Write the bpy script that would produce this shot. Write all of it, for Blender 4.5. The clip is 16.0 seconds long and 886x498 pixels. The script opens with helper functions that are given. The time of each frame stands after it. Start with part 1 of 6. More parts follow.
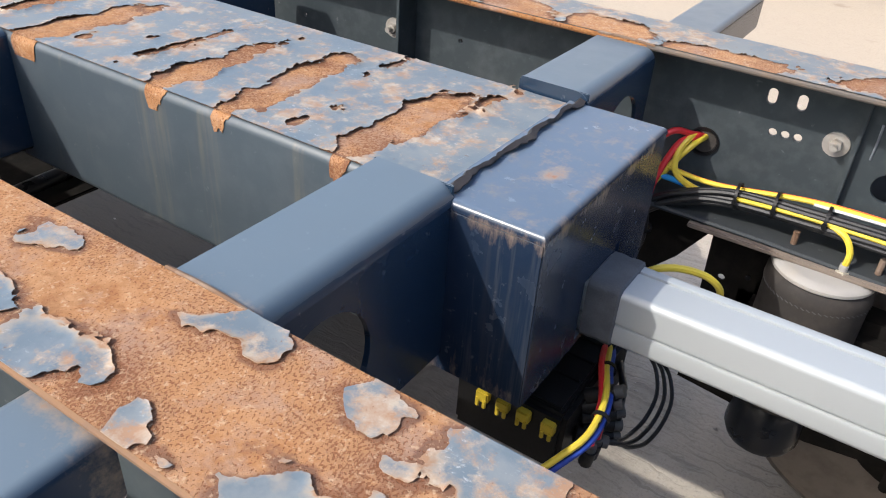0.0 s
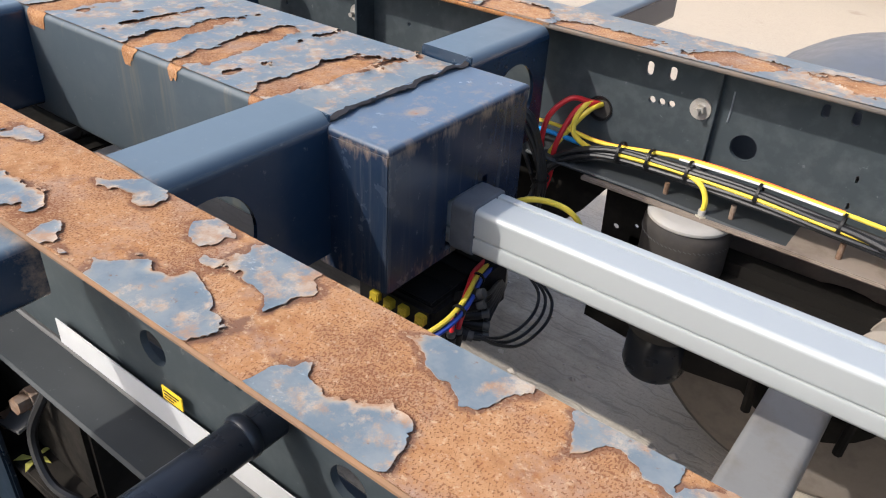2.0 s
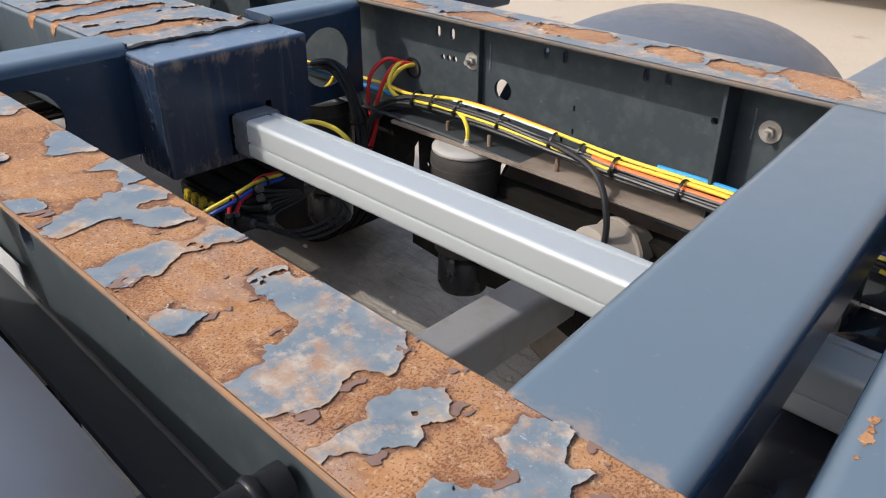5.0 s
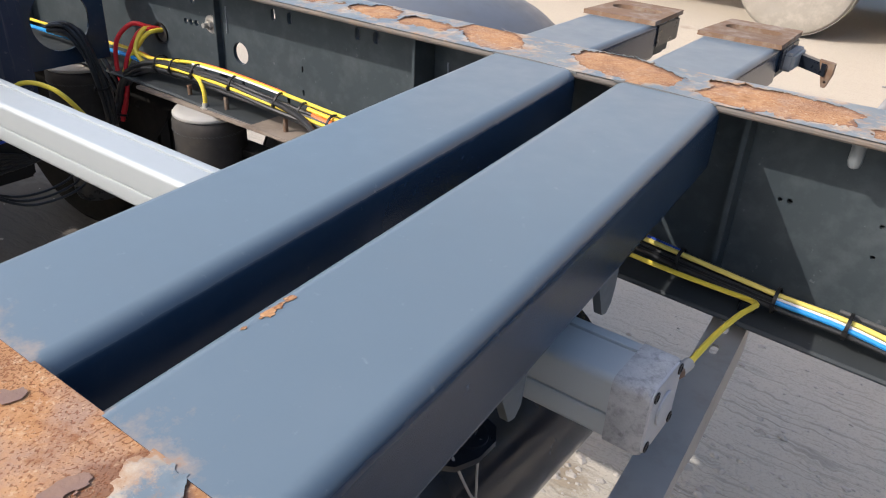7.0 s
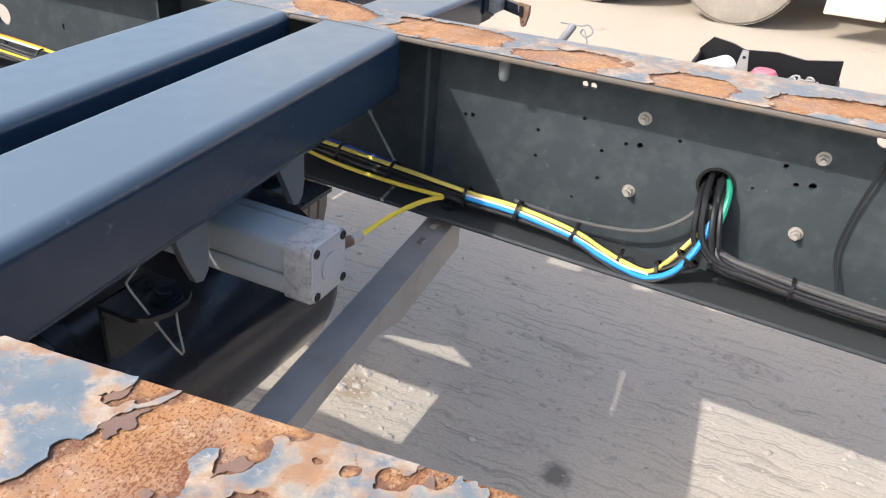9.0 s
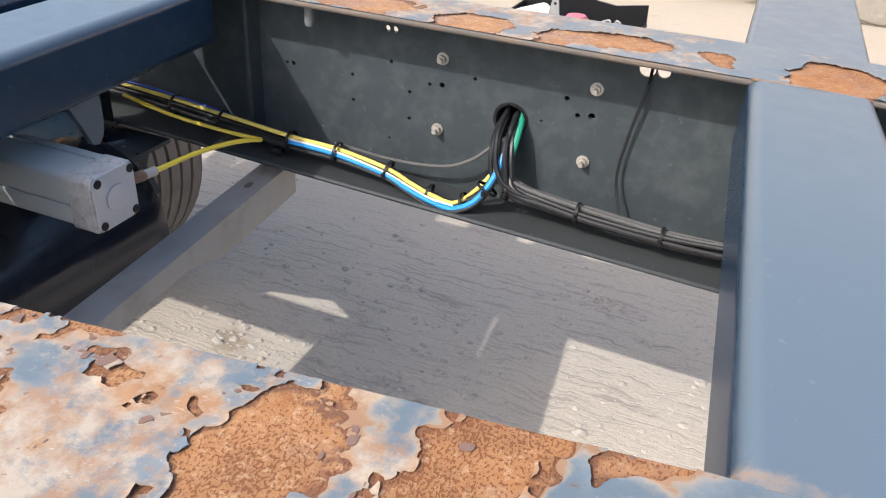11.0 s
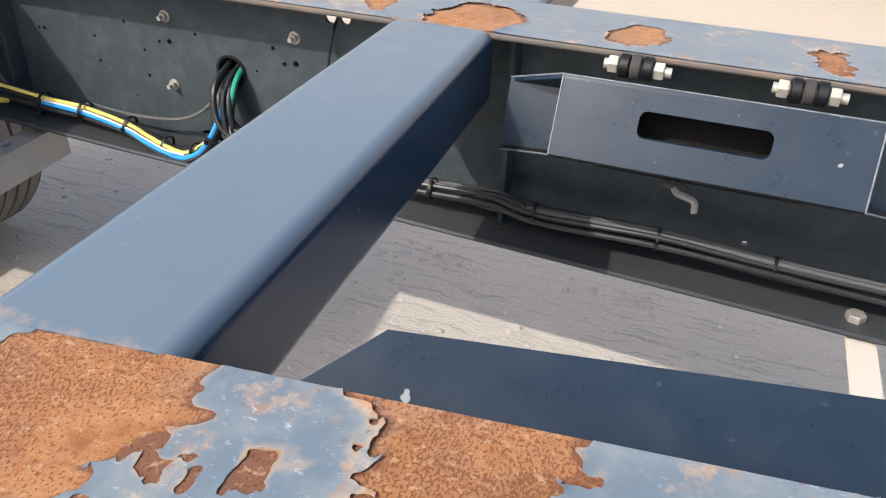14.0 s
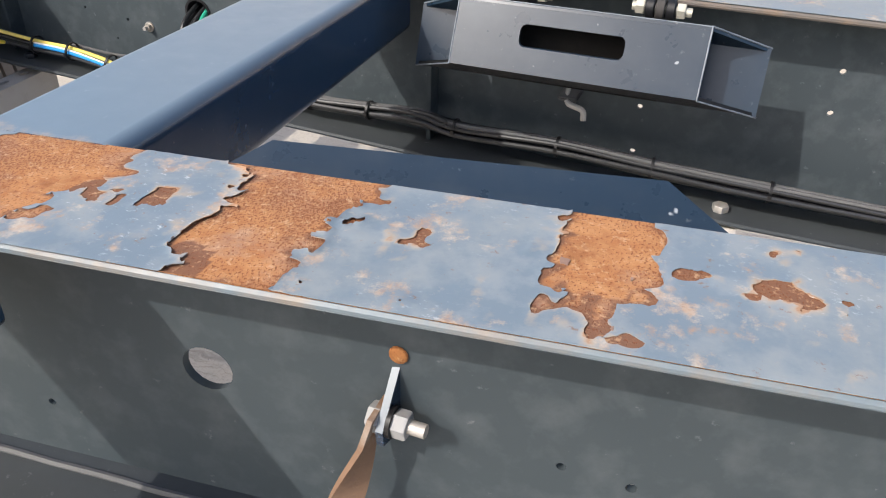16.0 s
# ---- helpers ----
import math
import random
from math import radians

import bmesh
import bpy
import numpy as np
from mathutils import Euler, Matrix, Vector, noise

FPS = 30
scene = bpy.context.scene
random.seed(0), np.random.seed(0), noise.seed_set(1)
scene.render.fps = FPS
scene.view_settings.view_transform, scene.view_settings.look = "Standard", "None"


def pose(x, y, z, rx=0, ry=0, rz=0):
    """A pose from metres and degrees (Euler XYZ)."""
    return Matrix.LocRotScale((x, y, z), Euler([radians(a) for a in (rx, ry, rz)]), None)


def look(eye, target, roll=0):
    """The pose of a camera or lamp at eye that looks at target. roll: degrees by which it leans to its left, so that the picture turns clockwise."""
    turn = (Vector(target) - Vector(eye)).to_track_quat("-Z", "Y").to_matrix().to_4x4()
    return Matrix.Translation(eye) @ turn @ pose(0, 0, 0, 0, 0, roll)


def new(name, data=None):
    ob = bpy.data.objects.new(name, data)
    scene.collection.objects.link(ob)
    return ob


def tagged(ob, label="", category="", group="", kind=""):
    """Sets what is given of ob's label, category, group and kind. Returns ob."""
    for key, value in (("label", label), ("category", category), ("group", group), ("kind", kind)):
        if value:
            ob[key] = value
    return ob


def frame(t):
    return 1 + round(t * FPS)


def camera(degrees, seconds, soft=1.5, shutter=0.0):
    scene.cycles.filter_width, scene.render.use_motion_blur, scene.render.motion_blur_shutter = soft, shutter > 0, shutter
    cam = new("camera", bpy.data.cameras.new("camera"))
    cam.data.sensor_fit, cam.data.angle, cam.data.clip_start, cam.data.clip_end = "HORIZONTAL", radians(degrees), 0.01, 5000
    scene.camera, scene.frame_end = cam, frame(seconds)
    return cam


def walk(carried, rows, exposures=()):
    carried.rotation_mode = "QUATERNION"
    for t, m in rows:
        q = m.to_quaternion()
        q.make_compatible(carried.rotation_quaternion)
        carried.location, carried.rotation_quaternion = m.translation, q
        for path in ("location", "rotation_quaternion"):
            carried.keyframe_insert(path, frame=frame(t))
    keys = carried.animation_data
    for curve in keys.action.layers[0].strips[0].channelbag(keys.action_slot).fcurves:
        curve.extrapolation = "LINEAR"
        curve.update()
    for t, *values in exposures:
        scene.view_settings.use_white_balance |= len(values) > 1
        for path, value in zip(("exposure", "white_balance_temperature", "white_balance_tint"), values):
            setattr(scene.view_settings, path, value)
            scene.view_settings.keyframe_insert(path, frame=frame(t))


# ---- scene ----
cam = camera(59.7, 16.0, soft=1.1)
PATH = [
    (0, (0.647, -0.378, 1.671), (-0.233, 1.047, 0.578), 4.0),
    (0.5, (0.704, -0.422, 1.685), (-0.255, 0.949, 0.587), 3.7),
    (1, (0.807, -0.476, 1.675), (-0.154, 0.901, 0.59), 3.6),
    (1.5, (0.919, -0.514, 1.695), (-0.05, 0.858, 0.61), 3.5),
    (2, (1.051, -0.487, 1.718), (0.063, 0.877, 0.639), 3.4),
    (2.5, (1.204, -0.467, 1.713), (0.192, 0.882, 0.637), 2.9),
    (3, (1.331, -0.461, 1.717), (0.296, 0.869, 0.64), 2.5),
    (3.2, (1.376, -0.464, 1.716), (0.329, 0.858, 0.641), 2.2),
    (5.3, (1.998, -0.395, 1.658), (0.779, 0.862, 0.693), 0.4),
    (5.5, (2.031, -0.352, 1.653), (0.815, 0.911, 0.69), 0.3),
    (6, (2.113, -0.257, 1.63), (0.972, 1.071, 0.663), 1.9),
    (6.5, (2.199, -0.209, 1.611), (1.122, 1.17, 0.642), 2.6),
    (7, (2.285, -0.204, 1.606), (1.277, 1.223, 0.634), 3.1),
    (7.5, (2.373, -0.26, 1.613), (1.451, 1.225, 0.64), 3.6),
    (8, (2.46, -0.313, 1.623), (1.622, 1.218, 0.646), 4.2),
    (8.5, (2.553, -0.333, 1.62), (1.79, 1.229, 0.631), 4.3),
    (9, (2.646, -0.299, 1.621), (1.951, 1.288, 0.622), 4.5),
    (9.2, (2.678, -0.283, 1.613), (2.01, 1.315, 0.613), 4.5),
    (11.5, (3.08, -0.303, 1.606), (2.496, 1.304, 0.568), 4.0),
    (12, (3.198, -0.329, 1.612), (2.635, 1.284, 0.572), 3.8),
    (12.5, (3.287, -0.28, 1.615), (2.725, 1.33, 0.571), 3.3),
    (13, (3.362, -0.241, 1.608), (2.797, 1.365, 0.558), 2.8),
    (13.5, (3.448, -0.221, 1.606), (2.873, 1.375, 0.546), 2.4),
    (14, (3.549, -0.206, 1.605), (2.965, 1.384, 0.54), 2.0),
    (14.5, (3.645, -0.202, 1.607), (3.063, 1.38, 0.531), 1.6),
    (15, (3.714, -0.253, 1.616), (3.135, 1.326, 0.533), 1.4),
    (15.5, (3.758, -0.33, 1.608), (3.187, 1.251, 0.525), 1.5),
    (16, (3.799, -0.434, 1.587), (3.214, 1.143, 0.504), 1.6),
]
# the film camera's own exposure, in stops
STOPS = ((0.0, 0.80), (2.0, 0.78), (3.0, 0.69), (5.5, 0.55), (6.5, 0.66), (7.2, 0.82), (8.0, 0.98), (9.0, 1.00), (11.5, 0.86), (14.5, 0.85), (15.5, 0.80), (16.0, 0.90))
walk(cam, [(t, look(eye, target, roll)) for t, eye, target, roll in PATH], STOPS)

# ---- light ----
SUN = Vector((0.61, 1.0, -1.03)).normalized()
world = bpy.data.worlds.new("world")
scene.world = world
world.use_nodes = True
wn = world.node_tree.nodes
sky = wn.new("ShaderNodeTexSky")
sky.sky_type, sky.sun_disc = "NISHITA", False
sky.sun_elevation = math.asin(-SUN.z)
sky.sun_rotation = math.atan2(-SUN.x, -SUN.y)
sky.dust_density, sky.air_density, sky.ozone_density = 3.0, 0.9, 0.6
wn["Background"].inputs["Strength"].default_value = 0.18
world.node_tree.links.new(sky.outputs[0], wn["Background"].inputs["Color"])
lamp = bpy.data.lights.new("sun", "SUN")
lamp.energy, lamp.angle, lamp.color = 2.12, radians(0.55), (1.0, 0.955, 0.90)
new("sun", lamp).matrix_world = look((0, 0, 0), SUN)

# ---- main numbers ----
H = 1.23        # top of the rails
GROUND = 0.06
WEB_Y = 1.12    # far web
FAR_IN = 1.014
BEND = 2.08     # where the near rail starts to run inwards


def mix(a, b, f):
    return a + (b - a) * min(1.0, max(0.0, f))


def y_in(x):
    return 0.0 if x < BEND else 0.12 * (x - BEND)


def near_w(x):
    return mix(0.169, 0.195, (x - 1.9) / 1.3)


def far_w(x):
    return mix(0.175, 0.232, (x - 1.9) / 1.0)


def z_low(x):
    return mix(0.925, 0.815, (x - 0.5) / 3.4)


def near_low(x):
    return mix(0.925, 0.772, (x - 0.5) / 3.4)


# ---- materials ----
def node_mat(name):
    m = bpy.data.materials.new(name)
    m.use_nodes = True
    nt = m.node_tree
    return m, nt, nt.nodes["Principled BSDF"]


def coords(nt, scale=(1, 1, 1), kind="Object"):
    tc, mp = nt.nodes.new("ShaderNodeTexCoord"), nt.nodes.new("ShaderNodeMapping")
    mp.inputs["Scale"].default_value = scale
    nt.links.new(tc.outputs[kind], mp.inputs["Vector"])
    return mp.outputs[0]


def tex(nt, vec, scale, detail=4.0, rough=0.55):
    n = nt.nodes.new("ShaderNodeTexNoise")
    n.inputs["Scale"].default_value, n.inputs["Detail"].default_value, n.inputs["Roughness"].default_value = scale, detail, rough
    nt.links.new(vec, n.inputs["Vector"])
    return n.outputs["Fac"]


def ramp(nt, fac, stops):
    r = nt.nodes.new("ShaderNodeValToRGB")
    e = r.color_ramp.elements
    while len(e) < len(stops):
        e.new(0.5)
    for k, (p, c) in enumerate(stops):
        e[k].position = p
        e[k].color = (c, c, c, 1) if isinstance(c, (int, float)) else (*c, 1)
    nt.links.new(fac, r.inputs[0])
    return r.outputs[0]


def blend(nt, fac, a, b, mode="MIX"):
    n = nt.nodes.new("ShaderNodeMix")
    n.data_type, n.blend_type = "RGBA", mode
    for k, v in ((0, fac), (6, a), (7, b)):
        sock = n.inputs[k]
        if isinstance(v, bpy.types.NodeSocket):
            nt.links.new(v, sock)
        elif isinstance(v, (int, float)):
            sock.default_value = v if k == 0 else (v, v, v, 1)
        else:
            sock.default_value = (*v, 1)
    return n.outputs[2]


def maths(nt, op, a, b=0.0):
    n = nt.nodes.new("ShaderNodeMath")
    n.operation = op
    for sock, v in ((n.inputs[0], a), (n.inputs[1], b)):
        if isinstance(v, bpy.types.NodeSocket):
            nt.links.new(v, sock)
        else:
            sock.default_value = v
    return n.outputs[0]


def bump(nt, bs, height, strength=0.3, distance=0.002):
    b = nt.nodes.new("ShaderNodeBump")
    b.inputs["Strength"].default_value, b.inputs["Distance"].default_value = strength, distance
    nt.links.new(height, b.inputs["Height"])
    nt.links.new(b.outputs[0], bs.inputs["Normal"])


def simple(name, col, rough=0.5, metal=0.0, spread=0.25, scale=30.0, relief=0.15, dirt=None, coat=0.0, spec=0.5):
    """A plain surface with grain at two scales; dirt: a colour that lies on it in patches."""
    m, nt, bs = node_mat(name)
    v = coords(nt)
    big, fine = tex(nt, v, scale * 0.25, 3), tex(nt, v, scale * 3, 5)
    c = blend(nt, big, [k * (1 - spread) for k in col], [min(1, k * (1 + spread)) for k in col])
    c = blend(nt, 0.35, c, blend(nt, fine, [k * (1 - spread) for k in col], [min(1, k * (1 + spread)) for k in col]))
    if dirt:
        mask = ramp(nt, tex(nt, v, scale * 0.6, 6, 0.65), [(0.48, 0.0), (0.72, 0.75)])
        c = blend(nt, mask, c, dirt)
    nt.links.new(c, bs.inputs["Base Color"])
    nt.links.new(ramp(nt, fine, [(0.2, max(0.02, rough - 0.1)), (0.8, min(1, rough + 0.1))]), bs.inputs["Roughness"])
    bs.inputs["Metallic"].default_value = metal
    bs.inputs["Coat Weight"].default_value = coat
    bs.inputs["Specular IOR Level"].default_value = spec
    if relief:
        bump(nt, bs, fine, relief, 0.0015)
    return m


def rust_stain(nt, v, c, amount):
    """Rust bleeding into the colour c where amount, with noise, is above a half."""
    w = maths(nt, "ADD", amount, maths(nt, "MULTIPLY", maths(nt, "SUBTRACT", tex(nt, v, 28.0, 6, 0.72), 0.5), 1.5))
    c = blend(nt, ramp(nt, w, [(0.35, 0.0), (0.75, 0.8)]), c, (0.34, 0.25, 0.18))
    return blend(nt, ramp(nt, w, [(0.62, 0.0), (0.9, 0.9)]), c, (0.26, 0.12, 0.055))


def paint_mat(name, col, rough=0.32, worn=False, streaks=0.0, top=None, edge=None, side=1.0, lip=None, spec=0.5, gloss=None, bloom=None, reach=4.0, flecks=0.0):
    """Weathered blue-grey chassis paint. worn: rust bleeds in where the mesh carries 'wear'.
    top: a separate colour for faces that lie flat, mostly paler to stand for light from above; gloss: roughness of the
    other faces; edge: y of a near weld that bleeds rust; lip: z of a rusting upper edge."""
    m, nt, bs = node_mat(name)
    v = coords(nt)
    large, mid, fine = tex(nt, v, 3.0, 4), tex(nt, v, 22.0, 5, 0.6), tex(nt, v, 260.0, 3)
    c = blend(nt, large, [k * 0.85 for k in col], [k * 1.16 for k in col])
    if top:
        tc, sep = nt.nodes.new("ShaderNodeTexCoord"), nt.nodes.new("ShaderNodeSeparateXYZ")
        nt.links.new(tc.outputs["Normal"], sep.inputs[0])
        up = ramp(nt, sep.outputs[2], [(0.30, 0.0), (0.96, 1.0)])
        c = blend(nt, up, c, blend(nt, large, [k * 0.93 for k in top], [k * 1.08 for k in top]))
    dust = ramp(nt, mid, [(0.46, 0.0), (0.8, 0.38 if worn else 0.025 if sum(col) < 0.13 else 0.10)])
    c = blend(nt, dust, c, (0.33, 0.345, 0.35))
    spots = ramp(nt, tex(nt, v, 60.0, 4, 0.65), [(0.66, 0.0), (0.76, 0.16)])
    c = blend(nt, spots, c, (0.42, 0.43, 0.42))
    if flecks:
        c = blend(nt, ramp(nt, tex(nt, v, 42.0, 2, 0.5), [(0.715, 0.0), (0.745, flecks)]), c, (0.45, 0.47, 0.48))
    if streaks:
        runs = ramp(nt, tex(nt, coords(nt, (1, 1, 0.07)), 26.0, 4, 0.6), [(0.56, 0.0), (0.78, streaks)])
        c = blend(nt, runs, c, (0.24, 0.20, 0.13))
    if edge is not None:
        sy = nt.nodes.new("ShaderNodeSeparateXYZ")
        nt.links.new(v, sy.inputs[0])
        d = maths(nt, "MULTIPLY", maths(nt, "SUBTRACT", sy.outputs[1], edge), side)
        c = rust_stain(nt, v, c, ramp(nt, maths(nt, "MULTIPLY", d, reach), [(0.0, 0.50), (0.05, 0.22), (0.16, 0.0)]))
    if lip is not None:
        sz = nt.nodes.new("ShaderNodeSeparateXYZ")
        nt.links.new(v, sz.inputs[0])
        d = maths(nt, "SUBTRACT", lip, sz.outputs[2])
        c = rust_stain(nt, coords(nt, (1, 1, 0.3)), c, ramp(nt, maths(nt, "MULTIPLY", d, 4.0), [(0.0, 0.30), (0.03, 0.50), (0.16, 0.12), (0.7, 0.03), (1.0, 0.36)]))
    if bloom:
        runs = ramp(nt, tex(nt, coords(nt, (1, 1, 0.05)), 38.0, 4, 0.65), [(0.55, 0.0), (0.74, 0.30)])
        c = blend(nt, runs, c, (0.20, 0.20, 0.19))
        far_off = nt.nodes.new("ShaderNodeVectorMath")
        far_off.operation = "DISTANCE"
        nt.links.new(coords(nt, (1.0, 0.6, 1.0)), far_off.inputs[0])
        far_off.inputs[1].default_value = (bloom[0], bloom[1] * 0.6, bloom[2])
        c = rust_stain(nt, v, c, ramp(nt, maths(nt, "MULTIPLY", far_off.outputs["Value"], 10.0), [(0.10, 0.62), (0.34, 0.0)]))
    r = ramp(nt, mid, [(0.3, rough), (0.75, rough + (0.22 if worn else 0.10))])
    if worn:
        grey = ramp(nt, tex(nt, v, 11.0, 6, 0.7), [(0.45, 0.0), (0.66, 0.75)])
        c = blend(nt, grey, c, (0.205, 0.222, 0.220))
        at = nt.nodes.new("ShaderNodeAttribute")
        at.attribute_name = "wear"
        w = maths(nt, "ADD", at.outputs["Fac"], maths(nt, "MULTIPLY", maths(nt, "SUBTRACT", tex(nt, v, 45.0, 6, 0.7), 0.5), 1.1))
        c = blend(nt, ramp(nt, w, [(0.34, 0.0), (0.80, 0.75)]), c, (0.36, 0.285, 0.205))
        c = blend(nt, ramp(nt, w, [(0.70, 0.0), (1.10, 0.8)]), c, (0.29, 0.145, 0.068))
        sep = nt.nodes.new("ShaderNodeSeparateXYZ")
        nt.links.new(v, sep.inputs[0])
        zone = ramp(nt, maths(nt, "MULTIPLY", sep.outputs[0], 0.2), [(0.0, 0.09), (0.40, 0.09), (0.49, 0.135), (0.565, 0.125), (0.60, 0.01), (0.66, 0.025), (0.76, 0.02)])
        blot = ramp(nt, maths(nt, "ADD", tex(nt, v, 15.0, 7, 0.75), zone), [(0.58, 0.0), (0.68, 0.85)])
        c = blend(nt, blot, c, blend(nt, ramp(nt, tex(nt, v, 34.0, 5, 0.7), [(0.40, 0.0), (0.62, 1.0)]), (0.34, 0.185, 0.092), (0.45, 0.37, 0.28)))
        specks = ramp(nt, tex(nt, v, 70.0, 5, 0.72), [(0.64, 0.0), (0.70, 0.85)])
        c = blend(nt, specks, c, (0.17, 0.085, 0.047))
        scratch = maths(nt, "MULTIPLY", ramp(nt, tex(nt, coords(nt, (0.7, 1.3, 1)), 170.0, 4, 0.7), [(0.60, 0.0), (0.72, 1.0)]), ramp(nt, tex(nt, v, 6.0, 3), [(0.47, 0.0), (0.62, 0.75)]))
        c = blend(nt, scratch, c, (0.50, 0.51, 0.50))
        r = blend(nt, ramp(nt, w, [(0.4, 0.0), (0.9, 1.0)]), r, 0.85)
    if top and gloss:
        r = blend(nt, up, gloss, r)
    nt.links.new(c, bs.inputs["Base Color"])
    nt.links.new(r, bs.inputs["Roughness"])
    bs.inputs["Specular IOR Level"].default_value = spec
    h = maths(nt, "ADD", maths(nt, "MULTIPLY", fine, 0.35), mid)
    bump(nt, bs, h, 0.2 if worn else 0.05, 0.0012)
    return m


def rust_mat(name, deep=0.0):
    """Bare rust: orange-brown and tan fields, lilac-grey mill scale, fine dark pits. deep: 0 pale to 1 saturated."""
    m, nt, bs = node_mat(name)
    v = coords(nt)
    large, mid, small = tex(nt, v, 8.0, 6, 0.68), tex(nt, v, 42.0, 6, 0.7), tex(nt, v, 150.0, 4, 0.65)
    k = 0.89 - 0.25 * deep
    tone = lambda r, g, b: (1.07 * r * k, 1.06 * g * k * (1 - 0.12 * deep), 1.02 * b * k * (1 - 0.3 * deep))
    c = ramp(nt, large, [(0.30, tone(0.215, 0.095, 0.042)), (0.43, tone(0.335, 0.158, 0.070)), (0.54, tone(0.385, 0.200, 0.096)), (0.66, tone(0.36, 0.232, 0.145)), (0.78, tone(0.33, 0.255, 0.215))])
    c = blend(nt, ramp(nt, mid, [(0.38, 0.0), (0.66, 0.7)]), c, tone(0.47, 0.275, 0.145))
    c = blend(nt, ramp(nt, tex(nt, v, 9.0, 7, 0.72), [(0.49, 0.0), (0.64, 0.62)]), c, (0.27, 0.205, 0.180))
    c = blend(nt, ramp(nt, tex(nt, v, 24.0, 6, 0.75), [(0.30, 0.75), (0.44, 0.0)]), c, tone(0.205, 0.082, 0.032))
    at = nt.nodes.new("ShaderNodeAttribute")
    at.attribute_name = "wear"
    rim = maths(nt, "ADD", at.outputs["Fac"], maths(nt, "MULTIPLY", maths(nt, "SUBTRACT", tex(nt, v, 20.0, 5, 0.7), 0.55), 1.6))
    c = blend(nt, ramp(nt, rim, [(0.36, 0.0), (0.66, 0.85)]), c, tone(0.150, 0.080, 0.058))
    c = blend(nt, ramp(nt, tex(nt, v, 8.0, 5, 0.65), [(0.46, 0.0), (0.64, 0.65)]), c, tone(0.27, 0.125, 0.062))
    pits = maths(nt, "ADD", tex(nt, coords(nt, (1.0, 0.6, 1.0)), 460.0, 1.0, 0.5), maths(nt, "MULTIPLY", maths(nt, "SUBTRACT", tex(nt, v, 8.0, 5, 0.65), 0.50), 0.62))
    dark = ramp(nt, pits, [(0.545, 0.0), (0.63, 0.68)])
    c = blend(nt, dark, c, tone(0.165, 0.060, 0.026))
    c = blend(nt, ramp(nt, small, [(0.56, 0.0), (0.68, 0.55)]), c, tone(0.54, 0.39, 0.26))
    sep = nt.nodes.new("ShaderNodeSeparateXYZ")
    nt.links.new(v, sep.inputs[0])
    c = blend(nt, ramp(nt, maths(nt, "MULTIPLY", sep.outputs[0], 0.2), [(0.50, 0.0), (0.62, 0.65)]), c, blend(nt, 1.0, c, (0.86, 0.70, 0.55), "MULTIPLY"))
    nt.links.new(c, bs.inputs["Base Color"])
    bs.inputs["Roughness"].default_value = 0.92
    bs.inputs["Specular IOR Level"].default_value = 0.2
    hh = maths(nt, "SUBTRACT", maths(nt, "ADD", mid, maths(nt, "MULTIPLY", small, 0.5)), maths(nt, "MULTIPLY", dark, 0.6))
    bump(nt, bs, hh, 0.55, 0.0022)
    return m


